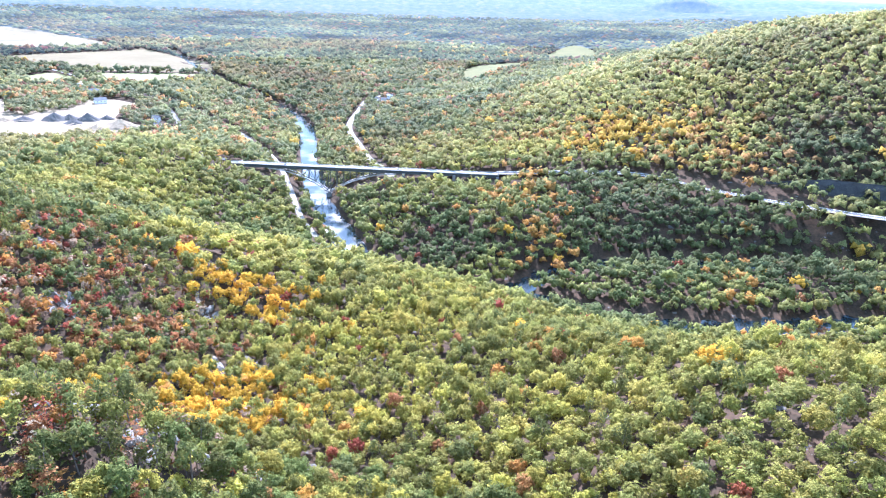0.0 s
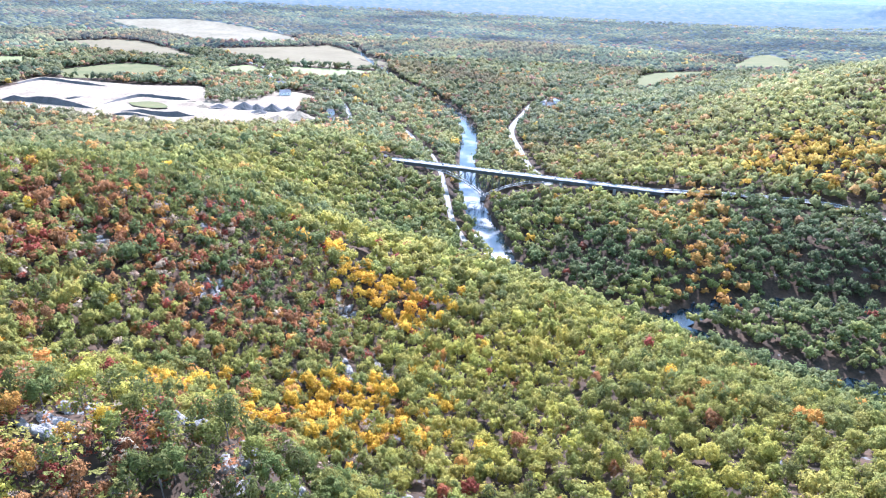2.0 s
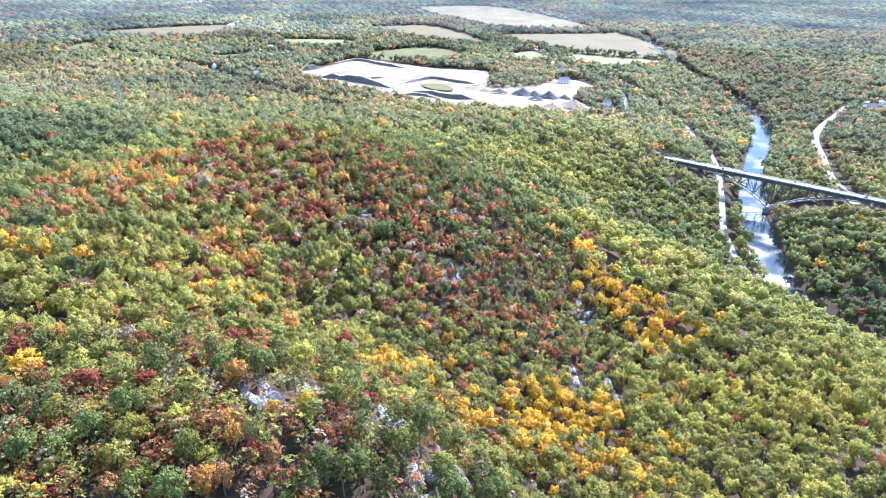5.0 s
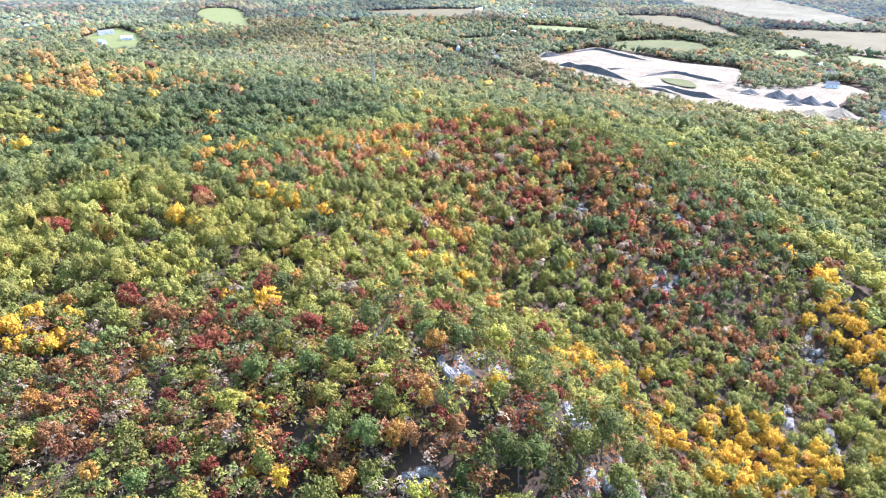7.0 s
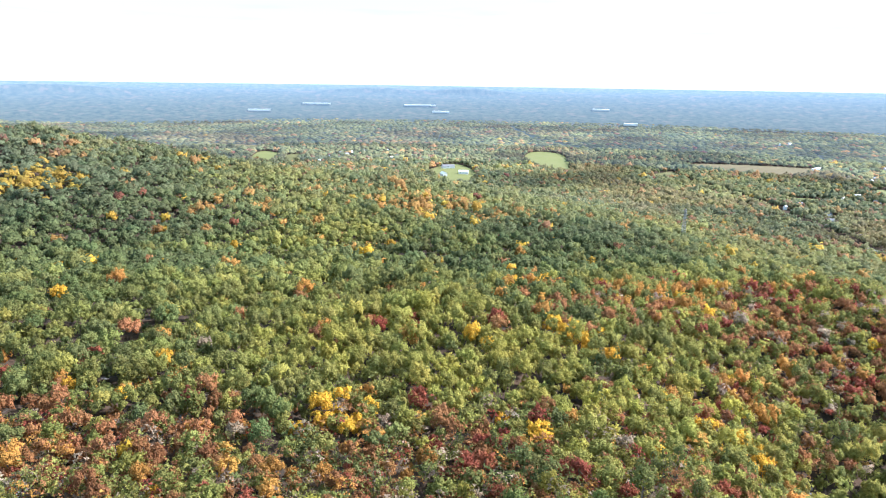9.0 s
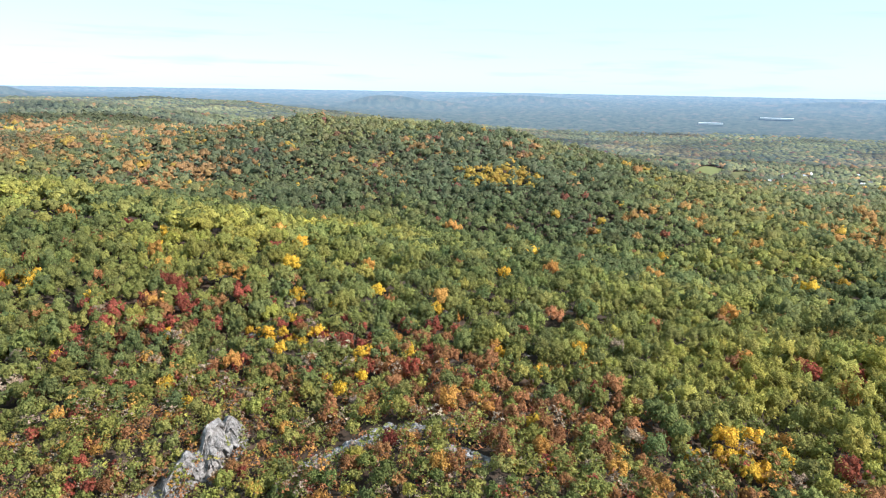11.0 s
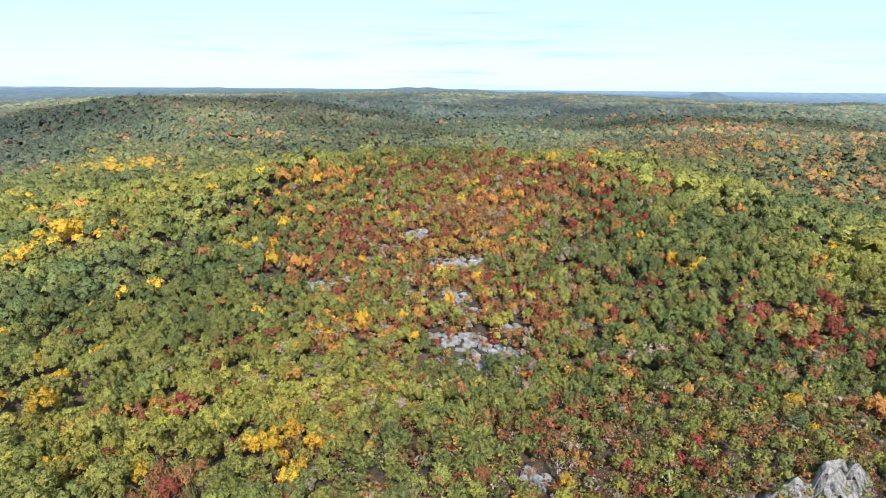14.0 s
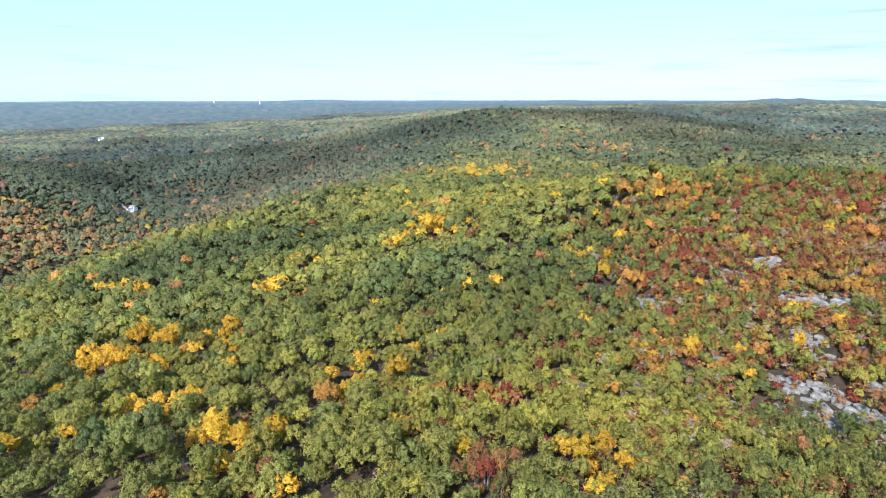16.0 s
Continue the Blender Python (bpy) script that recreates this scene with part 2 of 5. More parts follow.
# rim of the ledges, and the shelf behind it
LEDGE_RIM = [(-133, 55, 200), (-120, -15, 205), (-102, -55, 207), (-84, -82, 195), (-56, -84, 186), (-104, -92, 197), (-104, -120, 205), (-78, -112, 203), (-103, 121, 203), (-78, 138, 190), (-92, 150, 180), (-190, 55, 194), (-250, 62, 189), (-185, -75, 198), (-130, -125, 200), (-75, -170, 196), (-200, 135, 184)]
GULLY = [(-95, 243, 110), (-70, 185, 130), (-120, 355, 84), (-178, 232, 138), (-172, 290, 128), (-140, 310, 104), (-219, 299, 154), (-259, 328, 170), (-215, 372, 142), (-199, 180, 160)]
RIVER_FLANK = [(0, 45, 160), (4, 165, 136), (60, 90, 158), (95, 150, 165), (195, 280, 129), (150, 205, 160), (90, 255, 134), (40, 290, 120), (-22, 400, 94), (-60, 530, 56), (20, 500, 52), (110, 440, 53), (68, -102, 190), (156, -115, 172), (200, -50, 174), (150, -220, 176),
               (0, -210, 178), (-12, -300, 194), (16, -375, 204), (85, -310, 180), (125, -400, 190), (430, -460, 160), (600, -400, 136), (600, -250, 116), (540, -620, 170), (420, -820, 180), (350, -80, 150), (380, 150, 120), (330, 340, 46), (210, 420, 42), (150, 350, 84)]
HUMP_NORTH = [(-200, 600, 44), (-360, 560, 108), (-394, 800, 70), (-294, 898, 44), (-430, 905, 50), (-560, 720, 66), (-560, 480, 92)]
WEST_SHOULDER = [(-500, 80, 135), (-700, 110, 125), (-900, 116, 118), (-1294, 144, 85), (-1520, 160, 24), (-670, 245, 122), (-720, 400, 88), (-940, 620, 44), (-1145, -559, 198), (-1228, -368, 155), (-1278, -172, 118), (-1560, -200, 40),
                 (-1650, -550, 50), (-1090, -650, 206), (-979, -945, 240), (-1400, -1050, 90), (-600, -500, 142), (-580, -250, 132), (-440, -420, 155), (-400, -800, 150), (-531, -1132, 178), (-850, -300, 150), (-800, -600, 172)]
SOUTH_HILLS = [(0, -1480, 182), (100, -860, 152), (-80, -1050, 148), (250, -1150, 160), (0, -2000, 165), (-100, -3000, 215), (820, -1772, 248), (1147, -1587, 188), (-1030, -2240, 222), (-300, -2500, 195), (300, -2200, 215), (600, -1250, 190), (1500, -620, 150), (1750, -700, 120), (1480, -930, 62), (1350, -1150, 30), (1400, -150, 110), (1200, -1300, 105), (900, -860, 60), (800, -700, 95), (900, -1050, 95)]
PLAIN = [(-700, 1200, 18), (-1100, 1200, 18), (-900, 1900, 17), (-1600, 1500, 19), (-2200, 600, 20), (-2100, 200, 22), (-2500, -400, 24), (-1500, 950, 22), (-480, 1500, 14), (-1200, 820, 26), (-450, 1150, 16), (-2600, 2200, 20), (-760, 950, 24),
         (-50, 1300, 22), (-70, 1620, 16), (100, 1950, 22), (220, 2350, 24), (520, 2800, 26), (-2300, -1500, 30), (-300, 2600, 18), (-100, 1050, 16)]
EAST_HILL = [(800, 1230, 262), (700, 1350, 232), (560, 1430, 187), (430, 1590, 138), (1000, 1000, 272), (305, 894, 50), (393, 821, 50), (484, 776, 50), (620, 720, 52), (285, 858, 38), (372, 788, 36), (462, 742, 35), (200, 905, 47), (90, 902, 42), (161, 1090, 52), (240, 1250, 88), (560, 815, 58), (590, 875, 100), (720, 950, 165),
             (240, 610, 14), (420, 630, 18), (100, 720, 34), (0, 800, 34), (-40, 893, 34), (0, 858, 28), (60, 862, 30), (110, 860, 33), (300, 790, 42), (900, 2300, 60), (1500, 1600, 240), (900, 600, 90)]
# far country: bearing in degrees to the left of north, distance, height
FAR = [(115, 5000, -2), (100, 5000, 25), (85, 5000, 22), (70, 5000, 22), (55, 5000, 22), (40, 5000, 22), (25, 5000, 22), (10, 5000, 25), (-5, 5500, 40), (-22, 6000, 110), (-40, 5000, 200), (105, 16000, 13), (80, 16000, 23), (50, 16000, -2), (20, 16000, 8), (-10, 16000, 28), (-30, 14000, 192),
       (90, 38000, 14), (45, 38000, -36), (0, 38000, -16), (140, 4500, 186), (158, 4200, 198), (172, 4300, 240), (-175, 4300, 244), (-160, 5000, 218), (-145, 5000, 180), (-130, 5000, 118), (-115, 5000, 98), (-90, 5000, 160), (130, 9000, 2), (150, 11000, 78), (-178, 12000, 202), (-150, 10000, 214), (-120, 9000, 212),
       (-135, 24000, 105), (180, 30000, 55), (135, 30000, -75), (-70, 20000, 210)]
# single hills that stand up on the horizon: bearing, distance, height, breadth
FAR_HILLS = [(130.2, 9500, 118, 330), (127.5, 9700, 128, 380), (124, 10000, 90, 600), (-177, 6000, 40, 330), (177, 6100, 36, 300), (157.5, 8500, 100, 300), (-19.7, 7000, 150, 330), (84, 16000, 130, 900), (92, 17000, 110, 1200), (117, 15000, 140, 1500), (-139, 14000, 60, 700)]
far_xyz = [(HOVER[0] - math.sin(radians(a)) * d, HOVER[1] + math.cos(radians(a)) * d, z) for a, d, z in FAR]
ANCHORS = np.array([(x, y, 3) for x, y in RIVER + BROOK] + HOME_CREST + LEDGE_RIM + GULLY + RIVER_FLANK + HUMP_NORTH + WEST_SHOULDER + SOUTH_HILLS + PLAIN + EAST_HILL + far_xyz, float)


def spline_weights(a, soft=22.0):
    d = np.sqrt((a[:, None, 0] - a[None, :, 0]) ** 2 + (a[:, None, 1] - a[None, :, 1]) ** 2 + soft ** 2)
    n = len(a)
    m = np.zeros((n + 1, n + 1))
    m[:n, :n], m[:n, n], m[n, :n] = d + np.eye(n) * -2.0, 1, 1
    return np.linalg.solve(m, np.append(a[:, 2], 0))


WEIGHTS = spline_weights(ANCHORS)


def line_distance(x, y, line):
    best = np.full(np.shape(x), 1e9)
    for (ax, ay), (bx, by) in zip([p[:2] for p in line], [p[:2] for p in line[1:]]):
        dx, dy = bx - ax, by - ay
        t = np.clip(((x - ax) * dx + (y - ay) * dy) / (dx * dx + dy * dy), 0, 1)
        best = np.minimum(best, np.hypot(x - ax - t * dx, y - ay - t * dy))
    return best


def smooth_line(line, steps=6):
    """A Catmull-Rom curve through the given corners."""
    p = [np.array(q, float) for q in line]
    p = [2 * p[0] - p[1]] + p + [2 * p[-1] - p[-2]]
    out = []
    for a, b, c, d in zip(p, p[1:], p[2:], p[3:]):
        for k in range(steps):
            t = k / steps
            out.append(0.5 * (2 * b + (c - a) * t + (2 * a - 5 * b + 4 * c - d) * t * t + (3 * b - a - 3 * c + d) * t ** 3))
    return [tuple(q) for q in out + [p[-2]]]


RIVER_LINE, BROOK_LINE = smooth_line(RIVER, 4), smooth_line(BROOK, 4)
RIVER_HALF, BROOK_HALF = 17.0, 12.0


def land(x, y):
    """Height of the ground."""
    x, y = np.asarray(x, float), np.asarray(y, float)
    z = np.full(x.shape, WEIGHTS[-1])
    for (ax, ay, _), w in zip(ANCHORS, WEIGHTS[:-1]):
        z = z + w * np.sqrt((x - ax) ** 2 + (y - ay) ** 2 + 22.0 ** 2)
    d = np.hypot(x - HOVER[0], y - HOVER[1])
    hilly = np.clip((z - 35) / 70, 0, 1)
    z = z + hilly * (fbm(x, y, 90, 3) * 4.0 + fbm(x, y, 420, 9, 3) * np.clip((d - 350) / 700, 0, 1) * 16)
    z = z + np.clip((d - 3500) / 5000, 0, 1) * fbm(x, y, 2600, 21, 4) * (8 + 20 * hilly)
    for bearing, away, up, wide in FAR_HILLS:
        hx, hy = HOVER[0] - math.sin(radians(bearing)) * away, HOVER[1] + math.cos(radians(bearing)) * away
        z = z + up * np.exp(-((x - hx) ** 2 + (y - hy) ** 2) / wide ** 2)
    r = np.minimum(line_distance(x, y, RIVER_LINE) - RIVER_HALF, line_distance(x, y, BROOK_LINE) - BROOK_HALF)
    bank = np.where(r < 0, -3.0, np.minimum(1.0 + r * 0.75, 400))
    return np.where(d < 3400, np.minimum(np.maximum(z, np.where(r > 0, 3.0, -3.0)), np.where(r < 0, -3.0, bank + np.maximum(0, r - 25) * 2)), np.maximum(z, 12))


def drawn_in(x, y, z):
    """Brings the country past 3.2 km nearer along the line of sight, so that the far horizon fits inside 5 km."""
    d = np.hypot(x - HOVER[0], y - HOVER[1])
    k = np.where(d > 3200, (3200 + 1700 * (1 - 3200 / np.maximum(d, 3200))) / np.maximum(d, 1), 1.0)
    return HOVER[0] + (x - HOVER[0]) * k, HOVER[1] + (y - HOVER[1]) * k, EYE + (z - EYE) * k


def triangles_mesh(name, verts, faces, mats, tint=None, smooth=False, index=None, normals=None):
    """A mesh from arrays of vertices and triangles or quads."""
    me = bpy.data.meshes.new(name)
    k = faces.shape[1]
    me.vertices.add(len(verts)), me.loops.add(faces.size), me.polygons.add(len(faces))
    me.vertices.foreach_set("co", np.ascontiguousarray(verts, np.float32).ravel())
    me.loops.foreach_set("vertex_index", np.ascontiguousarray(faces, np.int32).ravel())
    me.polygons.foreach_set("loop_start", np.arange(0, faces.size, k, dtype=np.int32))
    me.polygons.foreach_set("use_smooth", np.full(len(faces), smooth))
    for m in mats:
        me.materials.append(m)
    if index is not None:
        me.polygons.foreach_set("material_index", np.ascontiguousarray(index, np.int32))
    if tint is not None:
        at = me.color_attributes.new("tint", "FLOAT_COLOR", "POINT")
        at.data.foreach_set("color", np.ascontiguousarray(np.c_[tint, np.ones(len(tint))], np.float32).ravel())
    if normals is not None:
        at = me.attributes.new("custom_normal", "FLOAT_VECTOR", "POINT")
        at.data.foreach_set("vector", np.ascontiguousarray(normals, np.float32).ravel())
    me.update(calc_edges=True)
    return me


def part(name, bm, mat, parent=None, label=""):
    me = bpy.data.meshes.new(name)
    bm.to_mesh(me)
    bm.free()
    me.materials.append(mat)
    ob = new(name, me)
    ob.parent = parent
    return tagged(ob, label)


# ---- ground, one polar sheet out to the horizon ----
TURNS, RINGS = 440, 176
radius = np.concatenate([np.linspace(0.5, 60, 10, endpoint=False), np.geomspace(60, 3300, 122, endpoint=False), np.geomspace(3300, 42000, RINGS - 132)])
angle = np.linspace(0, 2 * np.pi, TURNS, endpoint=False)
RR, AA = np.meshgrid(radius, angle, indexing="ij")
GX, GY = HOVER[0] + RR * np.cos(AA), HOVER[1] + RR * np.sin(AA)
GZ = land(GX, GY)
CANOPY = 9.0 * np.clip((RR - 4300) / 500, 0, 1)
sheet = np.stack(drawn_in(GX, GY, GZ + CANOPY), -1).reshape(-1, 3)
i, j = np.meshgrid(np.arange(RINGS - 1), np.arange(TURNS), indexing="ij")
jn = (j + 1) % TURNS
quads = np.stack([i * TURNS + j, (i + 1) * TURNS + j, (i + 1) * TURNS + jn, i * TURNS + jn], -1).reshape(-1, 4)
ring_of = (quads[:, 0] // TURNS)
band = (radius[ring_of] > 2900).astype(int)
# haze painted into the ground's vertex colours, stronger with distance; it glows past 2900 m
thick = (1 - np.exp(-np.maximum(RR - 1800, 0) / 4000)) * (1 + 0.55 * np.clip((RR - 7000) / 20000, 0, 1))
painted_haze = thick.reshape(-1, 1) * np.array((0.070, 0.108, 0.152))
ground = new("ground", triangles_mesh("ground", sheet, quads, [LITTER, FAR_COUNTRY], tint=painted_haze, smooth=True, index=band))
tagged(ground, "wooded hills and river plain under autumn forest", "ground", kind="structure")
# what the camera's hover point can see on each bearing; unseen woods are thinned
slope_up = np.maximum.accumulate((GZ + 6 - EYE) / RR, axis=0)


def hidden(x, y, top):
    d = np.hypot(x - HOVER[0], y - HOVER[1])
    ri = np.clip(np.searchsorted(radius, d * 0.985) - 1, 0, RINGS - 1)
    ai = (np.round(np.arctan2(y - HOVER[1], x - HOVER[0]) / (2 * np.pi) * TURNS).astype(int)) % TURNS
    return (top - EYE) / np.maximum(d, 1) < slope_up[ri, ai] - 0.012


def ribbon(name, line, half, mat, lift=0.3, follow=True):
    """A strip along a line, laid on the ground or at its own heights."""
    pts = np.array([(*p, 0) if len(p) == 2 else p for p in line], float)
    way = np.gradient(pts[:, :2], axis=0)
    way /= np.linalg.norm(way, axis=1)[:, None]
    side = np.stack([-way[:, 1], way[:, 0]], 1) * half
    v = []
    for s in (1, -1):
        e = pts[:, :2] + s * side
        z = (land(pts[:, 0], pts[:, 1]) + lift) if follow else pts[:, 2]
        v.append(np.c_[e, z])
    n = len(pts)
    q = np.array([(k, n + k, n + k + 1, k + 1) for k in range(n - 1)])
    return new(name, triangles_mesh(name, np.concatenate(v), q, [mat], smooth=True))


for line, half in ((RIVER_LINE, RIVER_HALF + 3), (BROOK_LINE, BROOK_HALF + 3)):
    strip = ribbon("river" if half > 18 else "side_stream", [(*p, 0.0) for p in smooth_line(line, 3)], half, WATER, follow=False)
    if half < 18:
        strip.location.z = 0.02
    tagged(strip, "broad dark river glinting in the sun" if half > 18 else "narrow dark side stream under wooded banks", "river", kind="structure")

# ---- open land on the plain ----
CLEARINGS = []


def inside(x, y, poly):
    x, y = np.asarray(x), np.asarray(y)
    res = np.zeros(x.shape, bool)
    for (ax, ay), (bx, by) in zip(poly, poly[1:] + poly[:1]):
        cross = ((ay > y) != (by > y)) & (x < (bx - ax) * (y - ay) / (by - ay + 1e-9) + ax)
        res ^= cross
    return res


def patch(name, poly, mat, label, category, lift=0.6, step=28.0, relief=0.0, keep_clear=True):
    """An open piece of land: a fine sheet that follows the ground inside a rounded outline."""
    pts = [tuple(p) for p in smooth_line(poly + poly[:1], 5)][:-1]
    if keep_clear:
        CLEARINGS.append(pts)
    c = np.mean(pts, axis=0)
    rings = 9
    p = np.array(pts)
    v = [c + (p - c) * k / rings for k in range(1, rings + 1)]
    xy = np.concatenate([[c]] + v)
    z = land(xy[:, 0], xy[:, 1])
    far = np.hypot(xy[:, 0] - HOVER[0], xy[:, 1] - HOVER[1])
    z = z + 9.0 * np.clip((far - 4300) / 500, 0, 1) + lift
    if relief:
        z = z + relief * (0.6 + fbm(xy[:, 0], xy[:, 1], 130, 5))
        z[-len(p):] = land(p[:, 0], p[:, 1]) - 1.0
    n = len(p)
    tri = [(0, 1 + k, 1 + (k + 1) % n) for k in range(n)]
    for r in range(rings - 1):
        a, b = 1 + r * n, 1 + (r + 1) * n
        for k in range(n):
            m = (k + 1) % n
            tri += [(a + k, b + k, b + m), (a + k, b + m, a + m)]
    verts = np.stack(drawn_in(xy[:, 0], xy[:, 1], z), -1)
    ob = new(name, triangles_mesh(name, verts, np.array(tri), [mat], smooth=True))
    return tagged(ob, label, category, kind="structure")


patch("field", [(-1360, 2000), (-1110, 2370), (-1090, 2460), (-910, 2300), (-740, 2150), (-690, 2010), (-720, 1930), (-850, 1850), (-1000, 1830)], STUBBLE, "pale brown harvested field beside the river", "field")
patch("field", [(-960, 1770), (-840, 1825), (-695, 1905), (-665, 1810), (-730, 1670), (-810, 1660)], GRASS, "bright green grass strip below the brown field", "field")
patch("field", [(-2250, 2630), (-1980, 2950), (-1290, 2590), (-1230, 2380), (-1450, 2190), (-1890, 2410)], STRAW, "pale straw coloured field on the plain", "field")
patch("field", [(-1820, 1840), (-1650, 2060), (-1210, 1800), (-1230, 1740), (-1500, 1740)], STUBBLE, "brown harvested field between tree rows", "field")
patch("field", [(-1360, 1420), (-1290, 1600), (-1130, 1560), (-1110, 1440), (-1250, 1330)], MEADOW, "dull green meadow above the sand pit", "field")
patch("field", [(-1750, 1410), (-1560, 1540), (-1470, 1430), (-1590, 1310)], GRASS, "green field with small trees", "field")
patch("field", [(-1050, 1660), (-1020, 1750), (-890, 1650), (-950, 1580)], GRASS, "small bright green field by the railway", "field")
patch("field", [(-2390, 500), (-2700, 610), (-2600, 710), (-2090, 610), (-2160, 540)], GRASS, "light green hay field cut into the forest", "field")
patch("field", [(-1600, 1040), (-1570, 1150), (-1510, 1100), (-1530, 1020)], GRASS, "narrow light green clearing", "field")
patch("field", [(-2330, 1080), (-2310, 1300), (-2190, 1530), (-2080, 1450), (-1980, 1270), (-2110, 1110)], STUBBLE, "long brown field in the forest", "field")
patch("field", [(-2070, 130), (-2270, 240), (-2080, 290), (-1870, 260), (-1840, 190)], GRASS, "green lawn round white buildings", "field")
patch("field", [(-2350, -490), (-2630, -500), (-2530, -410), (-2270, -400)], GRASS, "small light green field", "field")
patch("field", [(-2470, -380), (-2540, -330), (-2270, -310), (-2270, -340)], MEADOW, "small pale meadow", "field")
patch("field", [(-3010, -800), (-2900, -570), (-2710, -530), (-2790, -710)], STUBBLE, "long brown field at the wood's edge", "field")
patch("field", [(-2030, 850), (-2100, 970), (-1930, 900), (-1910, 840)], MEADOW, "pale bare clearing by a road", "field")
patch("field", [(60, 1830), (100, 2240), (310, 2410), (320, 2260), (160, 2030), (120, 1850)], MEADOW, "yellowish meadow in the valley forest", "field")
patch("field", [(410, 2670), (600, 3090), (660, 2880), (590, 2590), (430, 2490)], MEADOW, "pale meadow clearing far up the valley", "field")
patch("sand_pit", [(-1280, 1140), (-1300, 1310), (-1190, 1330), (-1060, 1340), (-940, 1400), (-880, 1330), (-800, 1230), (-740, 1330), (-740, 1450), (-640, 1410), (-620, 1270), (-510, 1140), (-560, 1070), (-640, 1012), (-750, 978), (-840, 985), (-920, 985), (-1020, 988), (-1150, 1008), (-1260, 1055)], SAND, "pale sand and gravel pit with terraces and tracks", "sand pit", lift=1.0, relief=1.2)

# ---- roads ----
MAIN_ROAD = smooth_line([(-900, 760, 0), (-640, 860, 0), (-430, 892, 52), (-262, 893, 44.3), (-140, 893, 43.6), (-18, 893, 43.3), (90, 898, 44), (200, 905, 48.5), (305, 894, 51.5), (393, 825, 51.5), (484, 776, 51.5), (620, 715, 53)], 6)
RIVER_ROAD = smooth_line([(-300, 1100), (-240, 970), (-205, 880), (-178, 800), (-155, 745), (-104, 662), (-60, 625)], 5)
VALLEY_ROAD = smooth_line([(-60, 900), (-85, 980), (-108, 1040), (-140, 1160), (-178, 1310), (-178, 1480), (-165, 1640), (-60, 1760), (60, 1830)], 5)
RAILWAY = smooth_line([(-1300, 2020), (-1070, 1820), (-900, 1690), (-680, 1530), (-580, 1440), (-450, 1300), (-350, 1180), (-320, 1090)], 5)
PIT_ROAD = smooth_line([(-1150, 860), (-940, 892), (-790, 924), (-560, 1000), (-480, 1150), (-520, 1290), (-640, 1460), (-860, 1620)], 5)
EAST_ROAD = smooth_line([(1640, -1130), (1590, -1060), (1555, -1010), (1500, -960), (1400, -905), (1320, -880)], 4)
CABLE_CUT = smooth_line([(-4200, 780), (-3500, 770), (-2710, 870), (-1610, 930), (-1330, 905), (-1080, 865), (-850, 820)], 4)

# ---- woods ----
rng = np.random.default_rng(7)


def unit_ball(n, up=0.0):
    v = rng.normal(size=(n, 3))
    v[:, 2] += up
    return v / np.linalg.norm(v, axis=1)[:, None]


def tent(k=4):
    """A low, broad clump for the farthest woods."""
    a = np.arange(k) * 2 * np.pi / k
    v = np.concatenate([np.stack([np.cos(a), np.sin(a), np.full(k, -0.6)], 1), [(0.1, 0.05, 0.45)]])
    return v, np.array([(q, (q + 1) % k, k) for q in range(k)])


def cap(k=3):
    """A blunt crown: two turned triangles, one above the other."""
    a = np.arange(k) * 2 * np.pi / k
    v = np.concatenate([np.stack([np.cos(a), np.sin(a), np.full(k, -0.75)], 1), np.stack([np.cos(a + 1.05) * 0.72, np.sin(a + 1.05) * 0.72, np.full(k, 0.5)], 1)])
    f = [(q, (q + 1) % k, k + q) for q in range(k)] + [((q + 1) % k, k + (q + 1) % k, k + q) for q in range(k)] + [(k, k + 1, k + 2)]
    return v, np.array(f)


CORES = {"tent": tent, "cap": cap}


def leaf_cloud(centres, radii, n, leaf, up=0.35, flat=0.8, rough=0.5):
    """n leafy tufts, one triangle each, over the outside of a few boughs."""
    which = rng.integers(0, len(centres), n * 3)
    d = unit_ball(n * 3, up)
    p = centres[which] + d * radii[which][:, None] * rng.uniform(0.82, 1.12, (n * 3, 1))
    gap = np.linalg.norm(p[:, None] - centres[None], axis=2) / radii[None]
    gap[np.arange(n * 3), which] = 9
    keep = np.where(gap.min(1) > 0.86)[0][:n]
    p, d = p[keep], d[keep]
    nrm = d + rng.normal(size=d.shape) * 0.45 + np.array((0, 0, 0.25))
    nrm /= np.linalg.norm(nrm, axis=1)[:, None]
    u = np.cross(nrm, unit_ball(len(p)))
    u /= np.linalg.norm(u, axis=1)[:, None]
    w = np.cross(nrm, u)
    s = leaf * rng.uniform(0.7, 1.35, (len(p), 1))
    v = np.stack([p + u * s, p - u * s * 0.55 + w * s * rng.uniform(0.6, 1.0, (len(p), 1)), p - u * s * 0.5 - w * s * rng.uniform(0.6, 1.0, (len(p), 1))], 1).reshape(-1, 3)
    v[:, 2] *= flat
    tone = np.repeat(1 + rng.uniform(-0.36, 0.36, len(p)) * rough, 3)
    out = p - np.array((0, 0, -0.45))
    out /= np.linalg.norm(out, axis=1)[:, None]
    shade = d * (0.85 - rough) + out * 0.35 + nrm * rough
    shade /= np.linalg.norm(shade, axis=1)[:, None]
    return v, np.arange(len(v)).reshape(-1, 3), tone, np.repeat(shade, 3, 0)


def join(bits):
    v, f, t, n, k = [], [], [], [], 0
    for a, b, c, d in bits:
        v.append(a), f.append(b + k), t.append(c), n.append(d)
        k += len(a)
    return np.concatenate(v), np.concatenate(f), np.concatenate(t), np.concatenate(n)


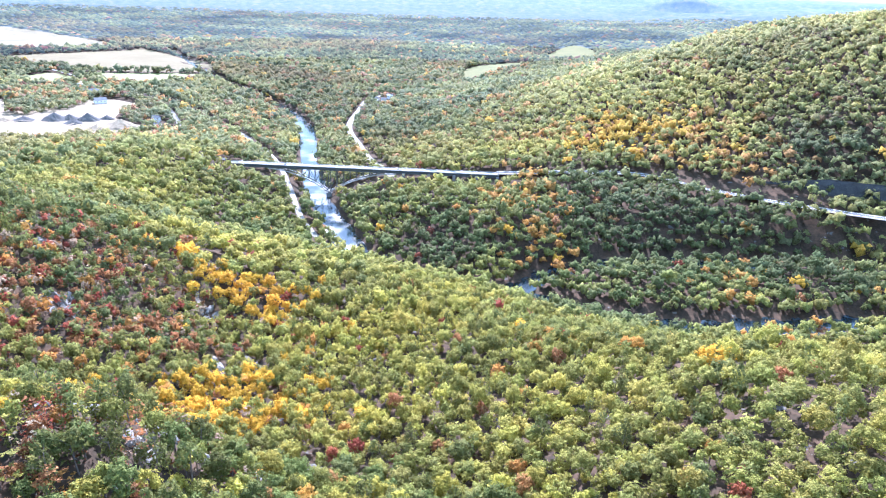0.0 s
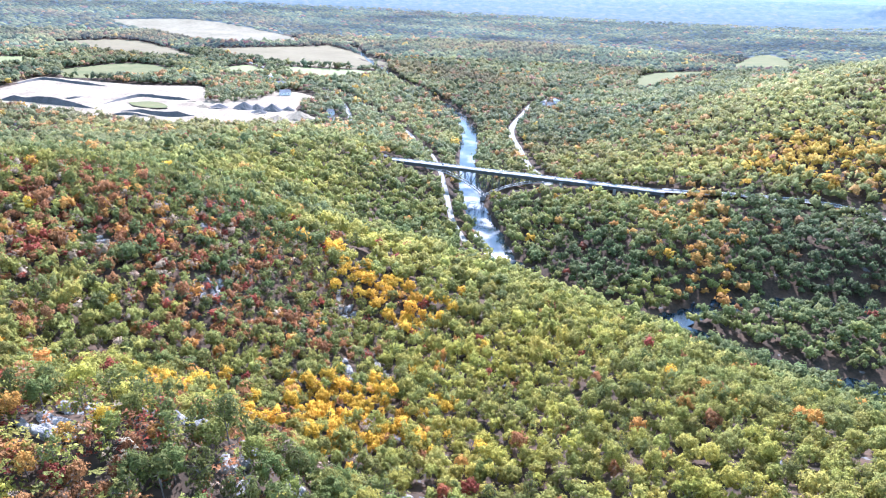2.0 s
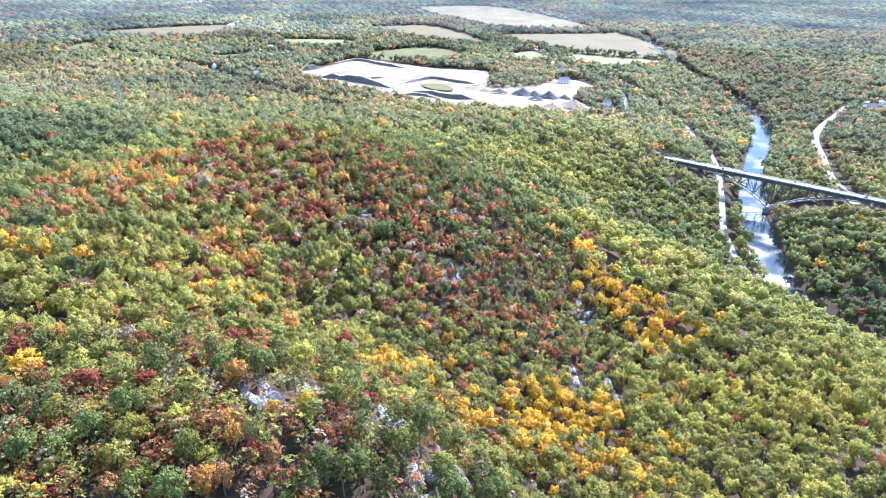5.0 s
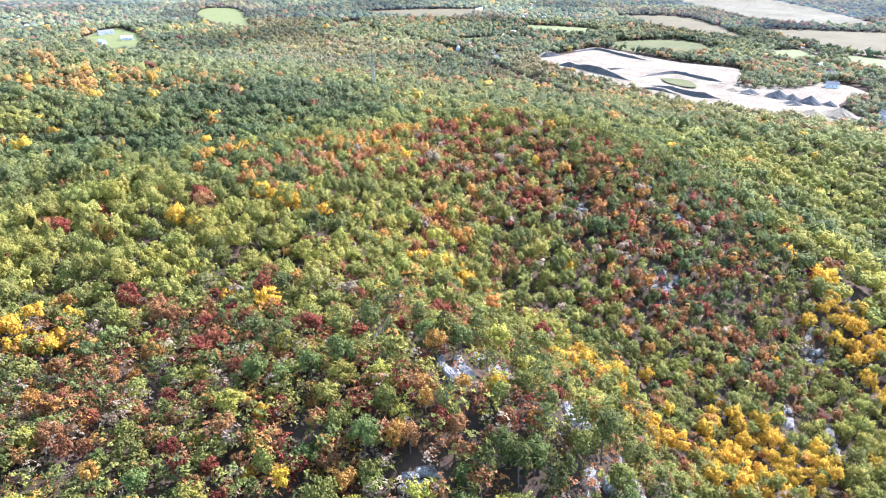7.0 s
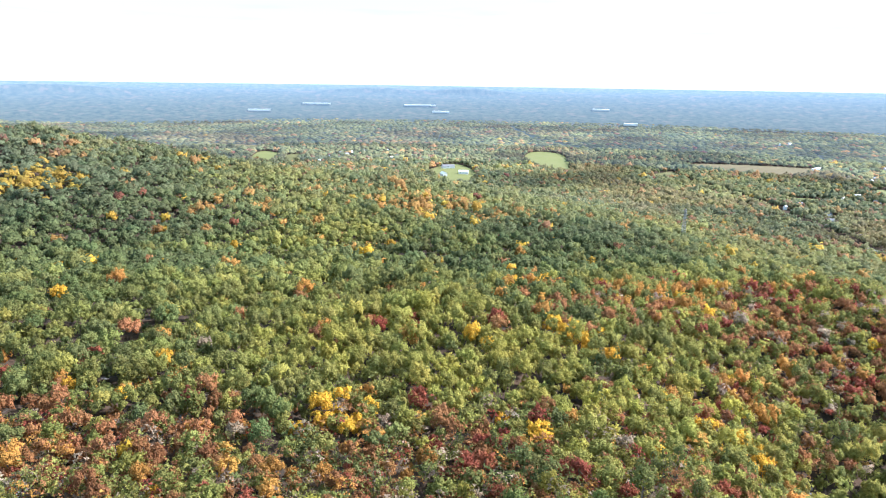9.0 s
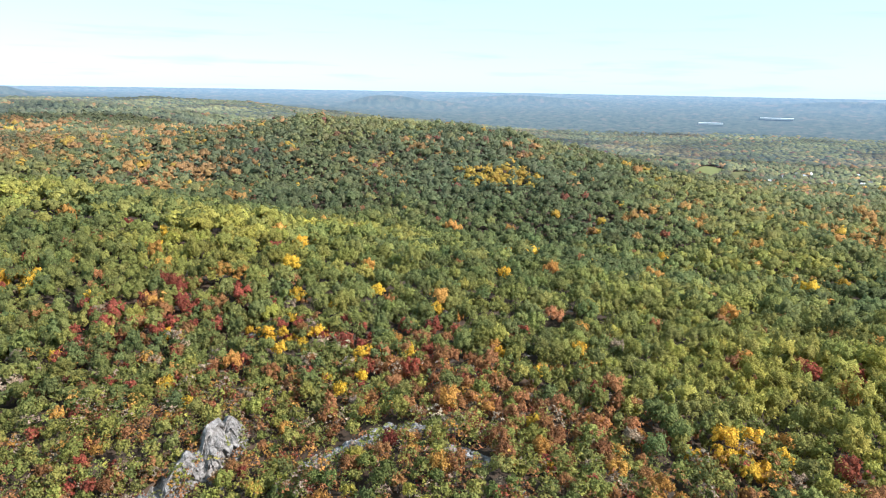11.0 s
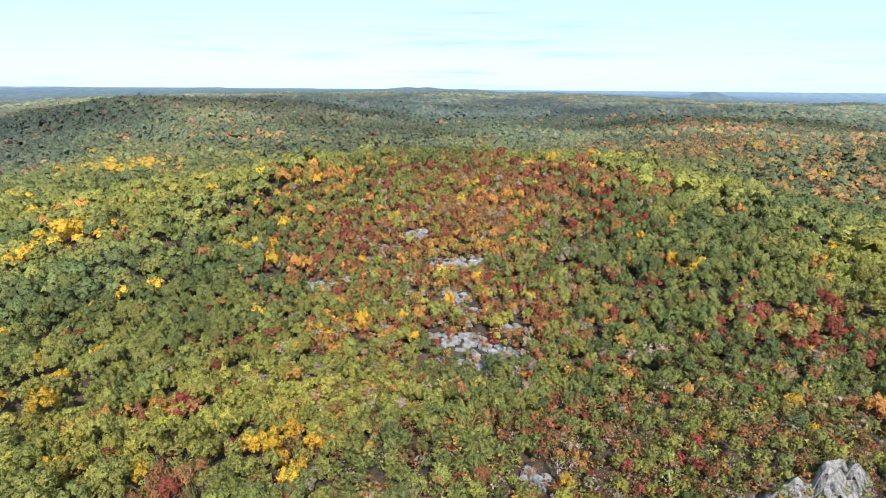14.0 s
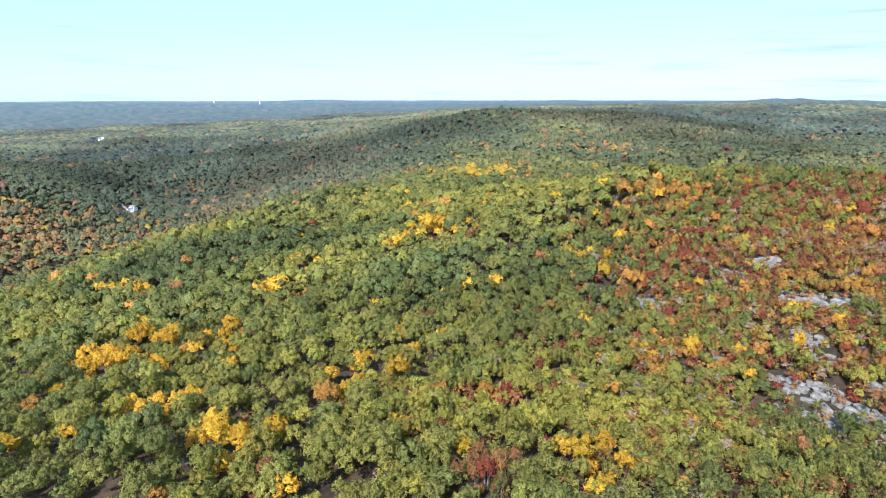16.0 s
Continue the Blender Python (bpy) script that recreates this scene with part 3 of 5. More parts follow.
def boughs(n, spread=0.55, size=(0.36, 0.56)):
    c = unit_ball(n, 0.25) * spread * rng.uniform(0.75, 1.1, (n, 1))
    c[0] = (0, 0, 0.35)
    return c, rng.uniform(*size, n)


def broad_crown(n, leaf, lumps, core="cap", solid=0.6, rough=0.5):
    """A broadleaf crown of radius 1 about its middle."""
    c, r = boughs(lumps)
    bits = [leaf_cloud(c, r, n, leaf, rough=rough)] if n else []
    if core:
        a, b = CORES[core]()
        a = a * np.array((solid, solid, solid * 0.82)) * rng.uniform(0.82, 1.18, (len(a), 1))
        away = a - np.array((0, 0, -0.4))
        bits.append((a, b, np.full(len(a), 0.9), away / np.linalg.norm(away, axis=1)[:, None]))
    return join(bits)


def clump_crown(m, k=5, n=0, leaf=0.2, rough=0.4, size=0.5, ragged=0.22):
    """A broadleaf crown of radius 1: m ragged boughs set round a dome, each a ring of k and a tip, with n tufts that break the outline."""
    q = np.arange(m)
    z = 1 - (q + 0.5) / m * 1.25
    a = q * 2.399963 + rng.uniform(0, 6.28) + rng.uniform(-0.35, 0.35, m)
    z = np.clip(z + rng.uniform(-0.12, 0.12, m), -0.4, 0.98)
    d = np.stack([np.cos(a) * np.sqrt(1 - z * z), np.sin(a) * np.sqrt(1 - z * z), z], 1)
    c = d * rng.uniform(0.48, 0.78, (m, 1)) * np.array((1, 1, 0.85))
    r = size * rng.uniform(0.72, 1.25, m)
    bits = []
    for cc, rr, dd in zip(c, r, d):
        up = dd * 0.7 + np.array((0, 0, 0.75))
        up /= np.linalg.norm(up)
        u = np.cross(up, (0.31, 0.95, 0.05))
        u /= np.linalg.norm(u)
        w = np.cross(up, u)
        ph = np.arange(k) * 2 * np.pi / k + rng.uniform(0, 6.28)
        ring = (np.cos(ph)[:, None] * u + np.sin(ph)[:, None] * w) * rng.uniform(1 - ragged, 1 + ragged, (k, 1)) - up * rng.uniform(0.3, 0.75, (k, 1))
        v = np.concatenate([ring, [up * rng.uniform(0.45, 0.7) + rng.normal(size=3) * 0.12]]) * rr
        f = np.array([(e, (e + 1) % k, k) for e in range(k)])
        nv = v / np.linalg.norm(v, axis=1)[:, None] * 0.6 + dd * 0.25 + np.array((0, 0, 0.15))
        bits.append((v + cc, f, np.full(len(v), rng.uniform(0.88, 1.1)), nv / np.linalg.norm(nv, axis=1)[:, None]))
    if n:
        bits.append(leaf_cloud(c, r, n, leaf, rough=rough))
    return join(bits)


def pine_crown(n, leaf, tufts=9):
    """The ragged crown of a pine: flat tufts at uneven heights on a tall stem, from 0 to 2 high."""
    z = np.sort(rng.uniform(0.55, 1.85, tufts))
    z[-1] = 1.85
    a = rng.uniform(0, 2 * np.pi, tufts)
    out = (2.05 - z) * 0.42 * rng.uniform(0.4, 1.1, tufts)
    c = np.stack([np.cos(a) * out, np.sin(a) * out, z], 1)
    r = rng.uniform(0.2, 0.34, tufts) * (1.25 - z * 0.22)
    return leaf_cloud(c, r, n, leaf, up=0.2, flat=1.0, rough=0.45)


GREEN, DARK, LIME, YELLOW, ORANGE, RUST, RED, PINE, BARE = range(9)
PALETTE = np.array([(0.225, 0.222, 0.052), (0.125, 0.145, 0.05), (0.365, 0.315, 0.058), (0.58, 0.35, 0.035), (0.46, 0.235, 0.055), (0.30, 0.138, 0.055), (0.265, 0.072, 0.042), (0.135, 0.14, 0.04), (0.34, 0.25, 0.165)])


def blob(x, y, cx, cy, rx, ry=None):
    return np.exp(-((x - cx) / rx) ** 2 - ((y - cy) / (ry or rx)) ** 2)


# where each colour of leaf gathers: place and breadth of the patch
REDS = [(-35, -430, 43), (-154, -197, 20), (-130, -197, 12), (-178, -125, 12), (-174, -93, 11), (-76, -122, 9), (-49, -448, 55), (36, -381, 34), (-76, -408, 32), (100, -174, 7), (-103, 71, 7), (-106, 52, 7), (-148, 100, 7), (-265, 261, 19), (-350, 266, 17), (-199, 289, 16), (-90, 85, 7), (-130, 50, 7), (-165, 84, 7), (-156, 67, 8)]
RUSTS = [(-77, -445, 45), (-125, -65, 17), (-159, -42, 20), (-177, -67, 11), (-167, -14, 16), (-42, -138, 11), (-96, -356, 17), (77, -368, 25), (-4, -383, 34), (-35, -244, 21), (74, -107, 7), (-158, 42, 14), (-138, 49, 11), (-85, 95, 9), (-178, 264, 11), (-248, 293, 25), (-336, 158, 21), (-151, 13, 13), (-146, 37, 12), (-138, -33, 10), (-202, 289, 21), (-154, 303, 17), (-213, 319, 19), (-300, 260, 30)]
ORANGES = [(-20, -343, 23), (-41, -402, 27), (-604, -885, 101), (-553, -1235, 112), (-817, -1121, 86), (-700, -1600, 150), (90, -479, 27), (-10, -334, 23), (41, -256, 15), (115, -172, 11), (-390, 236, 22), (-94, 103, 7), (-96, 114, 7), (-245, 193, 14), (-169, 171, 7), (-941, 99, 67), (-887, 184, 36), (-194, -46, 7), (-345, 218, 20), (-364, 173, 16), (-379, 134, 16), (-365, 1378, 36), (237, 1038, 43), (135, 799, 41), (121, 679, 31), (402, 938, 62), (1090, -760, 120), (1250, -620, 90)]
YELLOWS = [(-126, -275, 7), (-161, -137, 7), (-173, -100, 7), (-853, -422, 34), (440, -850, 40), (301, -157, 18), (226, -124, 8), (232, -109, 10), (251, -175, 7), (329, -284, 10), (277, -430, 17), (481, -270, 12), (166, -97, 8), (48, -129, 7), (-94, 243, 13), (-78, 259, 13), (-137, 403, 17), (-105, 389, 13), (-113, 203, 7), (-142, 195, 7), (-260, 118, 7), (-195, 167, 7), (-86, 254, 19), (-128, 396, 13), (-100, 375, 9), (304, 1021, 43), (-177, 24, 7)]
LIMES = [(-237, -261, 34), (-33, -258, 18), (66, -170, 29), (-274, 55, 33), (-248, 102, 23), (-194, 115, 19), (-205, 63, 17), (-227, 159, 21), (-157, 191, 13), (-138, 204, 13), (-13, 244, 34), (34, 209, 30), (-187, 481, 42), (-35, 326, 36), (484, 1065, 165), (366, 1331, 167), (167, 1052, 107), (-245, 20, 32), (-234, 88, 27), (800, 1200, 260), (600, 1360, 200), (-248, 152, 16)]
# the four far southern patches darken the woods to stand for haze
DARKS = [(-794, -463, 209), (-708, -237, 92), (-268, -414, 43), (458, -391, 60), (-3, -215, 13), (491, -329, 62), (208, -87, 15), (-178, 309, 29), (-226, 281, 17), (-144, 73, 10), (-141, 313, 18), (-234, 526, 32), (-75, 109, 7), (269, 748, 112), (401, 652, 77), (11, 690, 42), (151, 522, 49), (-227, 368, 26), (538, 884, 62), (-613, 41, 56), (-500, -150, 90), (-560, -560, 120), (-650, -800, 130), (-540, 130, 110), (-720, 260, 150), (1660, -1268, 500), (1100, -1460, 400), (300, -2300, 600), (-426, -2300, 500)]


def gathered(x, y, spots, spread=1.0):
    """How much of a colour the patches give at each place."""
    total = np.zeros(len(x))
    for cx, cy, r in spots:
        total = np.maximum(total, blob(x, y, cx, cy, r * spread))
    return total


def kinds(x, y, z):
    """Which kind of tree grows where: rust and red on the dry tops, yellow in the gully, green below."""
    n = len(x)
    u = fbm(x, y, 70, 31) + 0.25 * rng.normal(size=n)
    far = np.hypot(x - HOVER[0], y - HOVER[1])
    hot, gold = fbm(x, y, 160, 41, 3), fbm(x, y, 55, 47, 3)
    red, rust, orange, yellow = (gathered(x, y, q, 1.15) for q in (REDS, RUSTS, ORANGES, YELLOWS))
    w = np.zeros((9, n))
    w[GREEN], w[DARK], w[LIME] = 1.0 + 0 * x, np.clip(0.55 - u, 0.05, 1.4), np.clip(0.35 + u, 0.05, 1.3)
    top = np.clip(blob(x, y, -290, 250, 110, 110) + blob(x, y, -130, 30, 60, 120) + blob(x, y, -15, -390, 95, 110) + 0.6 * blob(x, y, -130, -110, 80, 90), 0, 1)
    w[ORANGE] = np.clip(hot - 0.45, 0, 1) * 1.2 * (far > 500) + 0.02 + 0.12 * top + orange * 2.2 + rust * 0.5
    w[YELLOW] = np.clip(gold - 0.45, 0, 1) * 1.0 * (x > 60) * (y < 120) * (far < 900) + 0.015 * (far < 1400) + 0.06 * top + yellow * 13 + orange * 0.35
    w[RUST] = 0.02 + 0.3 * top + rust * 3.0 + red * 1.1
    w[RED] = 0.012 + 0.16 * top + red * 1.9 + rust * 0.3
    w[BARE] = rust * 0.5 + 0.06 * top
    w[PINE] = np.where(far > 800, 0.01, 0.05) + 1.3 * blob(x, y, -215, 345, 70, 70) + 2.2 * blob(x, y, -86, 122, 34, 30) + 0.8 * blob(x, y, -120, 150, 30, 30) + 1.6 * blob(x, y, -290, 390, 80, 40) + 0.3 * blob(x, y, 20, 300, 110, 130) + 0.35 * np.clip(fbm(x, y, 200, 53, 2) - 0.3, 0, 1)
    plain = np.clip((60 - z) / 30, 0, 1) * (far > 1000) * np.clip((4200 - far) / 2500, 0.15, 1)
    w[ORANGE] += plain * 0.14 * (1 + hot)
    w[RUST] += plain * 0.14 * (1 + hot)
    w[YELLOW] += plain * 0.04
    w[DARK] += plain * 0.5
    c = np.cumsum(w, axis=0)
    return (rng.uniform(size=n) * c[-1] > c).sum(axis=0)


# ledges bare of trees: on the ridge, on the hump, the slab field, the summit dome
RIDGE_LEDGES = [(-131, 109, 4), (-103, 112, 6), (-105, 123, 6), (-97, 139, 5), (-85, 136, 5), (-74, 143, 4), (-68, 127, 5), (-82, 91, 4), (-38, 188, 8), (-46, 200, 5), (-55, 192, 5), (-131, 220, 5), (-64, 142, 5), (-54, 160, 4), (-188, 292, 10), (-241, 283, 7), (-141, 366, 7), (-118, 306, 6), (-92, 304, 4), (-218, 335, 5), (-235, 476, 9), (-350, 189, 6), (-322, 210, 6), (-239, 223, 4), (-198, 195, 4)]
SHELF_LEDGES = [(-111, -75, 5), (-116, -72, 6), (-122, -68, 6), (-128, -65, 7), (-134, -60, 5), (-139, -52, 5), (-129, -38, 4), (-129, -31, 4)]
SUMMIT_LEDGES = [(105, -333, 8), (73, -320, 8), (111, -377, 5), (18, -370, 11), (33, -356, 8), (-4, -324, 10), (-17, -320, 9), (-7, -283, 9), (-14, -266, 7), (0, -243, 8), (-12, -238, 10), (-3, -223, 8), (-16, -220, 9), (-27, -222, 9), (-35, -244, 7), (-39, -264, 5), (28, -258, 5), (41, -240, 6), (16, -222, 5), (24, -182, 4), (108, -192, 4), (71, -122, 4), (-26, -121, 5), (1, -151, 3), (84, -129, 4)]
BARE_SPOTS = RIDGE_LEDGES + SHELF_LEDGES + SUMMIT_LEDGES
CLIFFS = [[(-152, 386), (-143, 361), (-131, 340)], [(-124, 318), (-116, 305), (-106, 292)], [(-112, 336), (-100, 318), (-87, 298)], [(-196, 298), (-184, 293), (-172, 284)], [(-58, -90), (-70, -93), (-84, -97), (-98, -100), (-114, -103)]]


VILLAGE = [(-2450, -210), (-2540, -180), (-2420, -120), (-2650, -90), (-2660, 0), (-2460, 40), (-2280, -230), (-2590, -140), (-2380, -170), (-1930, 1550), (-1830, 1550), (-2180, 1770), (-1550, 1180), (-1430, 950), (-1280, 960), (-1870, 1490), (-1810, 1500), (-1500, 1230), (-130, 1590), (-150, 1610), (-2110, 1720), (-2060, 1650),
           (-520, 1200), (-545, 1255), (1346, -885), (1362, -905), (2440, -1310), (2520, -1600), (2560, -1640), (-3050, 1900), (-3100, 1980), (-2500, -150), (-2340, -60), (-2560, -40), (-2400, 20), (-2300, -120), (-2480, 90), (-1960, 1480), (-1890, 1600), (-2010, 1530), (-1470, 1010), (-1350, 1000), (-1600, 1250), (-2250, 1850), (-120, 1640)]


def free(x, y, lod):
    ok = (line_distance(x, y, RIVER_LINE) > RIVER_HALF + 0.5) & (line_distance(x, y, BROOK_LINE) > BROOK_HALF + 0.5)
    for line, gap in ((MAIN_ROAD, 9), (RIVER_ROAD, 8), (VALLEY_ROAD, 11), (RAILWAY, 9), (PIT_ROAD, 7), (EAST_ROAD, 7)):
        ok &= line_distance(x, y, [p[:2] for p in line]) > gap
    ok &= ~((line_distance(x, y - 6, [p[:2] for p in MAIN_ROAD]) < 17) & (x > 295) & (x < 480) & (y < 910))
    ok &= (line_distance(x, y, [p[:2] for p in CABLE_CUT]) > 16)
    ok &= ~((y > 866) & (y < 906) & (x > -294) & (x < 100))
    for cx, cy, r in BARE_SPOTS:
        ok &= np.hypot(x - cx, y - cy) > r * 0.95 + 1.0
    ok &= ~((line_distance(x, y, [(408, 852), (450, 836), (520, 812), (600, 790), (690, 768), (780, 745)]) < 6))
    for line in CLIFFS:
        ok &= line_distance(x, y, line) > (3.5 if line[0][1] > 0 else 6.0)
    if lod >= 800:
        for hx, hy in VILLAGE:
            k = 1 - 24 / math.hypot(hx - HOVER[0], hy - HOVER[1])
            ok &= np.hypot(x - HOVER[0] - (hx - HOVER[0]) * k, (y - HOVER[1]) - (hy - HOVER[1]) * k) > 27
    for poly in CLEARINGS:
        ok &= ~inside(x, y, poly)
    return ok


def mature(x, y):
    """Where tall old trees with broad crowns stand: off the dry tops and the young wood on the river slope."""
    young = blob(x, y, -300, 230, 140, 200) + blob(x, y, -120, 20, 120, 170) + blob(x, y, 0, -330, 170, 260) + blob(x, y, 10, 280, 110, 170)
    return young + 0.12 * fbm(x, y, 60, 67, 3) < 0.38


def plant(r0, r1, cell, seed, old=None):
    """Places, heights and kinds of the trees in a ring about the hover point; old: only in, or only outside, the mature woods."""
    g = np.random.default_rng(seed)
    n = int(r1 / cell) + 1
    a = np.arange(-n, n + 1) * cell
    x, y = np.meshgrid(a, a)
    x = (x + g.uniform(-0.42, 0.42, x.shape) * cell).ravel() + HOVER[0]
    y = (y + g.uniform(-0.42, 0.42, y.shape) * cell).ravel() + HOVER[1]
    d = np.hypot(x - HOVER[0], y - HOVER[1])
    bearing = np.degrees(np.arctan2(-(x - HOVER[0]), y - HOVER[1]))
    # eastern sector that the camera never faces, left almost bare of trees
    east = (bearing < -44) & (bearing > -108) & (d > 330)
    k = (d >= r0) & (d < r1) & (~east | (g.uniform(size=d.shape) < 0.05))
    x, y = x[k], y[k]
    k = free(x, y, r0)
    x, y = x[k], y[k]
    z = land(x, y)
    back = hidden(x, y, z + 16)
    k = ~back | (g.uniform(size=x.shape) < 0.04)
    if old is not None:
        k &= mature(x, y) == old
    return x[k], y[k], z[k]


def stature(x, y, z, kind, cell, g):
    """Crown radius and height to the crown's middle."""
    d = np.hypot(x - HOVER[0], y - HOVER[1])
    dry = np.clip(0.55 * blob(x, y, -285, 290, 90, 120) + blob(x, y, -115, 30, 55, 130) + blob(x, y, 0, -330, 85, 190) + blob(x, y, -80, -110, 70, 60) + blob(x, y, -180, 330, 70, 70) * 0.7, 0, 1)
    big = (0.70 if cell < 8 else 0.66) * cell * np.clip(np.exp(g.normal(0, 0.22, len(x))), 0.55, 1.45)
    r = big * (1 - 0.30 * dry)
    r = np.where(np.isin(kind, (RUST, RED, BARE)), r * 0.92, r)
    return r, r * g.uniform(0.95, 1.5, len(x)) * (1 - 0.25 * dry) + 0.6 + np.clip(g.normal(0, 1.8, len(x)), -2.0, 4.2) * (1 - 0.5 * dry) * (d < 900)


def forest(name, where, cell, broad, pines, seed, label, mat=LEAVES, squeeze=False, scale=1.0, sink=1.0, flat=1.0, lift=0.0, tone=1.0):
    """One joined mesh of many trees."""
    g = np.random.default_rng(seed + 100)
    x, y, z = where[:3]
    kind = where[3] if len(where) > 3 else kinds(x, y, z)
    if not pines:
        kind = np.where(kind == PINE, DARK, kind)
    r, h = stature(x, y, z, kind, cell, g)
    r, h = r * scale, h * scale * sink
    turn = g.uniform(0, 2 * np.pi, len(x))
    d = np.hypot(x - HOVER[0], y - HOVER[1])
    pale, deep = gathered(x, y, LIMES, 1.3), gathered(x, y, DARKS, 1.3)
    leafy = np.clip(0.42 + 0.3 * fbm(x, y, 110, 61, 3) + 0.15 * g.normal(size=len(x)) + 0.55 * pale - 0.55 * deep - 0.16 * blob(x, y, 280, -260, 190, 170) - 0.1 * blob(x, y, -100, -230, 80, 110) - 0.12 * np.clip((d - 500) / 500, 0, 1), 0, 1)[:, None]
    colour = np.where(np.isin(kind, (GREEN, DARK, LIME))[:, None], PALETTE[DARK] * (1 - leafy) + PALETTE[LIME] * leafy, PALETTE[kind])
    haze_and_tract = np.clip((d - 700) / 700, 0, 1)[:, None]
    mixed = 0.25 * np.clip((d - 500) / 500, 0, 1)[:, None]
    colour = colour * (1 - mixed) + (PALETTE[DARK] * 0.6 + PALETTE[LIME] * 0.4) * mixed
    warm = np.clip(fbm(x, y, 330, 83, 4)[:, None] - 0.15, 0, 0.45) * haze_and_tract * (0.5 + 0.5 * np.clip((60 - z) / 40, 0, 1))[:, None]
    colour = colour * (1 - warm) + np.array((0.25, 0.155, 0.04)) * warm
    # haze put into the leaf colour: bluer past 700 m, darker past 1500 m
    colour = colour * (1 + (0.35 + 0.25 * np.clip((d - 1500) / 800, 0, 1)) * fbm(x, y, 260, 81, 4))[:, None] ** haze_and_tract * (1 + haze_and_tract * np.array((-0.03, 0.0, 0.8)))
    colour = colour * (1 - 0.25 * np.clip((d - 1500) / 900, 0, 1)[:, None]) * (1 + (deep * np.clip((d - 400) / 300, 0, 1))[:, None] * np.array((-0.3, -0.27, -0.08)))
    colour = colour * (1 + (0.26 - 0.12 * haze_and_tract) * g.uniform(-1, 1, (len(x), 1))) * g.uniform(0.95, 1.05, (len(x), 3)) * tone
    V, F, T, N, base = [], [], [], [], 0
    groups = [(broad[q], np.where((kind != PINE) & (np.arange(len(x)) % len(broad) == q))[0], False) for q in range(len(broad))]
    groups += [(pines[q], np.where((kind == PINE) & (np.arange(len(x)) % len(pines) == q))[0], True) for q in range(len(pines))]
    for (v, f, t, nv), who, pine in groups:
        nv = nv + np.array((0, 0, lift))
        nv = nv / np.linalg.norm(nv, axis=1)[:, None]
        if not len(who):
            continue
        c, s = np.cos(turn[who]), np.sin(turn[who])
        sx = r[who] * (0.85 if pine else 1.0)
        sz = r[who] * (1.15 if pine else 1.0) * g.uniform(0.85, 1.2, len(who)) * flat
        px = (v[None, :, 0] * c[:, None] - v[None, :, 1] * s[:, None]) * sx[:, None] + x[who][:, None]
        py = (v[None, :, 0] * s[:, None] + v[None, :, 1] * c[:, None]) * sx[:, None] + y[who][:, None]
        foot = z[who] + (1.0 if pine else h[who])
        pz = v[None, :, 2] * sz[:, None] + foot[:, None]
        V.append(np.stack([px, py, pz], -1).reshape(-1, 3))
        F.append((f[None] + (np.arange(len(who)) * len(v))[:, None, None]).reshape(-1, 3) + base)
        N.append(np.stack([nv[None, :, 0] * c[:, None] - nv[None, :, 1] * s[:, None], nv[None, :, 0] * s[:, None] + nv[None, :, 1] * c[:, None], np.repeat(nv[None, :, 2], len(who), 0)], -1).reshape(-1, 3))
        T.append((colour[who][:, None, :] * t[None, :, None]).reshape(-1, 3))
        base += len(who) * len(v)
    V = np.concatenate(V)
    if squeeze:
        V = np.stack(drawn_in(V[:, 0], V[:, 1], V[:, 2]), -1)
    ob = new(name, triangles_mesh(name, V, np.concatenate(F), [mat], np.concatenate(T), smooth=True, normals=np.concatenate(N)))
    print(name, len(x), "trees", len(ob.data.polygons), "triangles")
    return tagged(ob, label, "trees", kind="stuff")


forest("woodland", plant(170, 280, 5.2, 11, False), 5.2, [clump_crown(8, 5, 52, 0.17, 0.45, 0.36) for _ in range(9)], [pine_crown(56, 0.15) for _ in range(3)], 11, "dense mixed autumn woodland on the hill", sink=1.2, flat=1.3, lift=0.1)
forest("woodland", plant(280, 760, 5.7, 19, False), 5.7, [clump_crown(5, 5, 22, 0.22, 0.45, 0.46) for _ in range(9)], [pine_crown(36, 0.18) for _ in range(3)], 19, "mixed autumn woodland on the ridge and gully", sink=1.2, flat=1.3, lift=0.15)
forest("woodland", plant(170, 400, 7.4, 31, True), 7.4, [clump_crown(13, 5, 84, 0.125, 0.5, 0.27) for _ in range(9)], [pine_crown(80, 0.13) for _ in range(3)], 31, "tall green and yellow oaks below the dry hilltop", sink=1.15, flat=1.15, lift=0.15)
forest("woodland", plant(400, 800, 9.6, 12, True), 9.6, [clump_crown(5, 5, 16, 0.21, 0.36, 0.47) for _ in range(9)], [pine_crown(24, 0.22) for _ in range(3)], 12, "green and yellow woodland on the river slopes", mat=VALLEY_LEAVES, lift=0.25)
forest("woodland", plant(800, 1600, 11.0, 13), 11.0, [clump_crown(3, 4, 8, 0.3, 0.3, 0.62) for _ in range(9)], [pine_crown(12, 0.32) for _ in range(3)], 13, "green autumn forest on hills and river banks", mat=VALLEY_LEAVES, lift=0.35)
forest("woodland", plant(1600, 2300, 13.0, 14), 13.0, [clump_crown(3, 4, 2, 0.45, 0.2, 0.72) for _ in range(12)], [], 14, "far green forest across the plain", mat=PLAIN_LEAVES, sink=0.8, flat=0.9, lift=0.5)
forest("woodland", plant(2300, 2900, 16.0, 21), 16.0, [clump_crown(2, 4, 0, 0.5, 0.2, 0.85) for _ in range(12)], [], 21, "green forest across the plain, haze put in as glow", DISTANT_GLOW_LEAVES, sink=0.7, flat=0.7, lift=0.6)
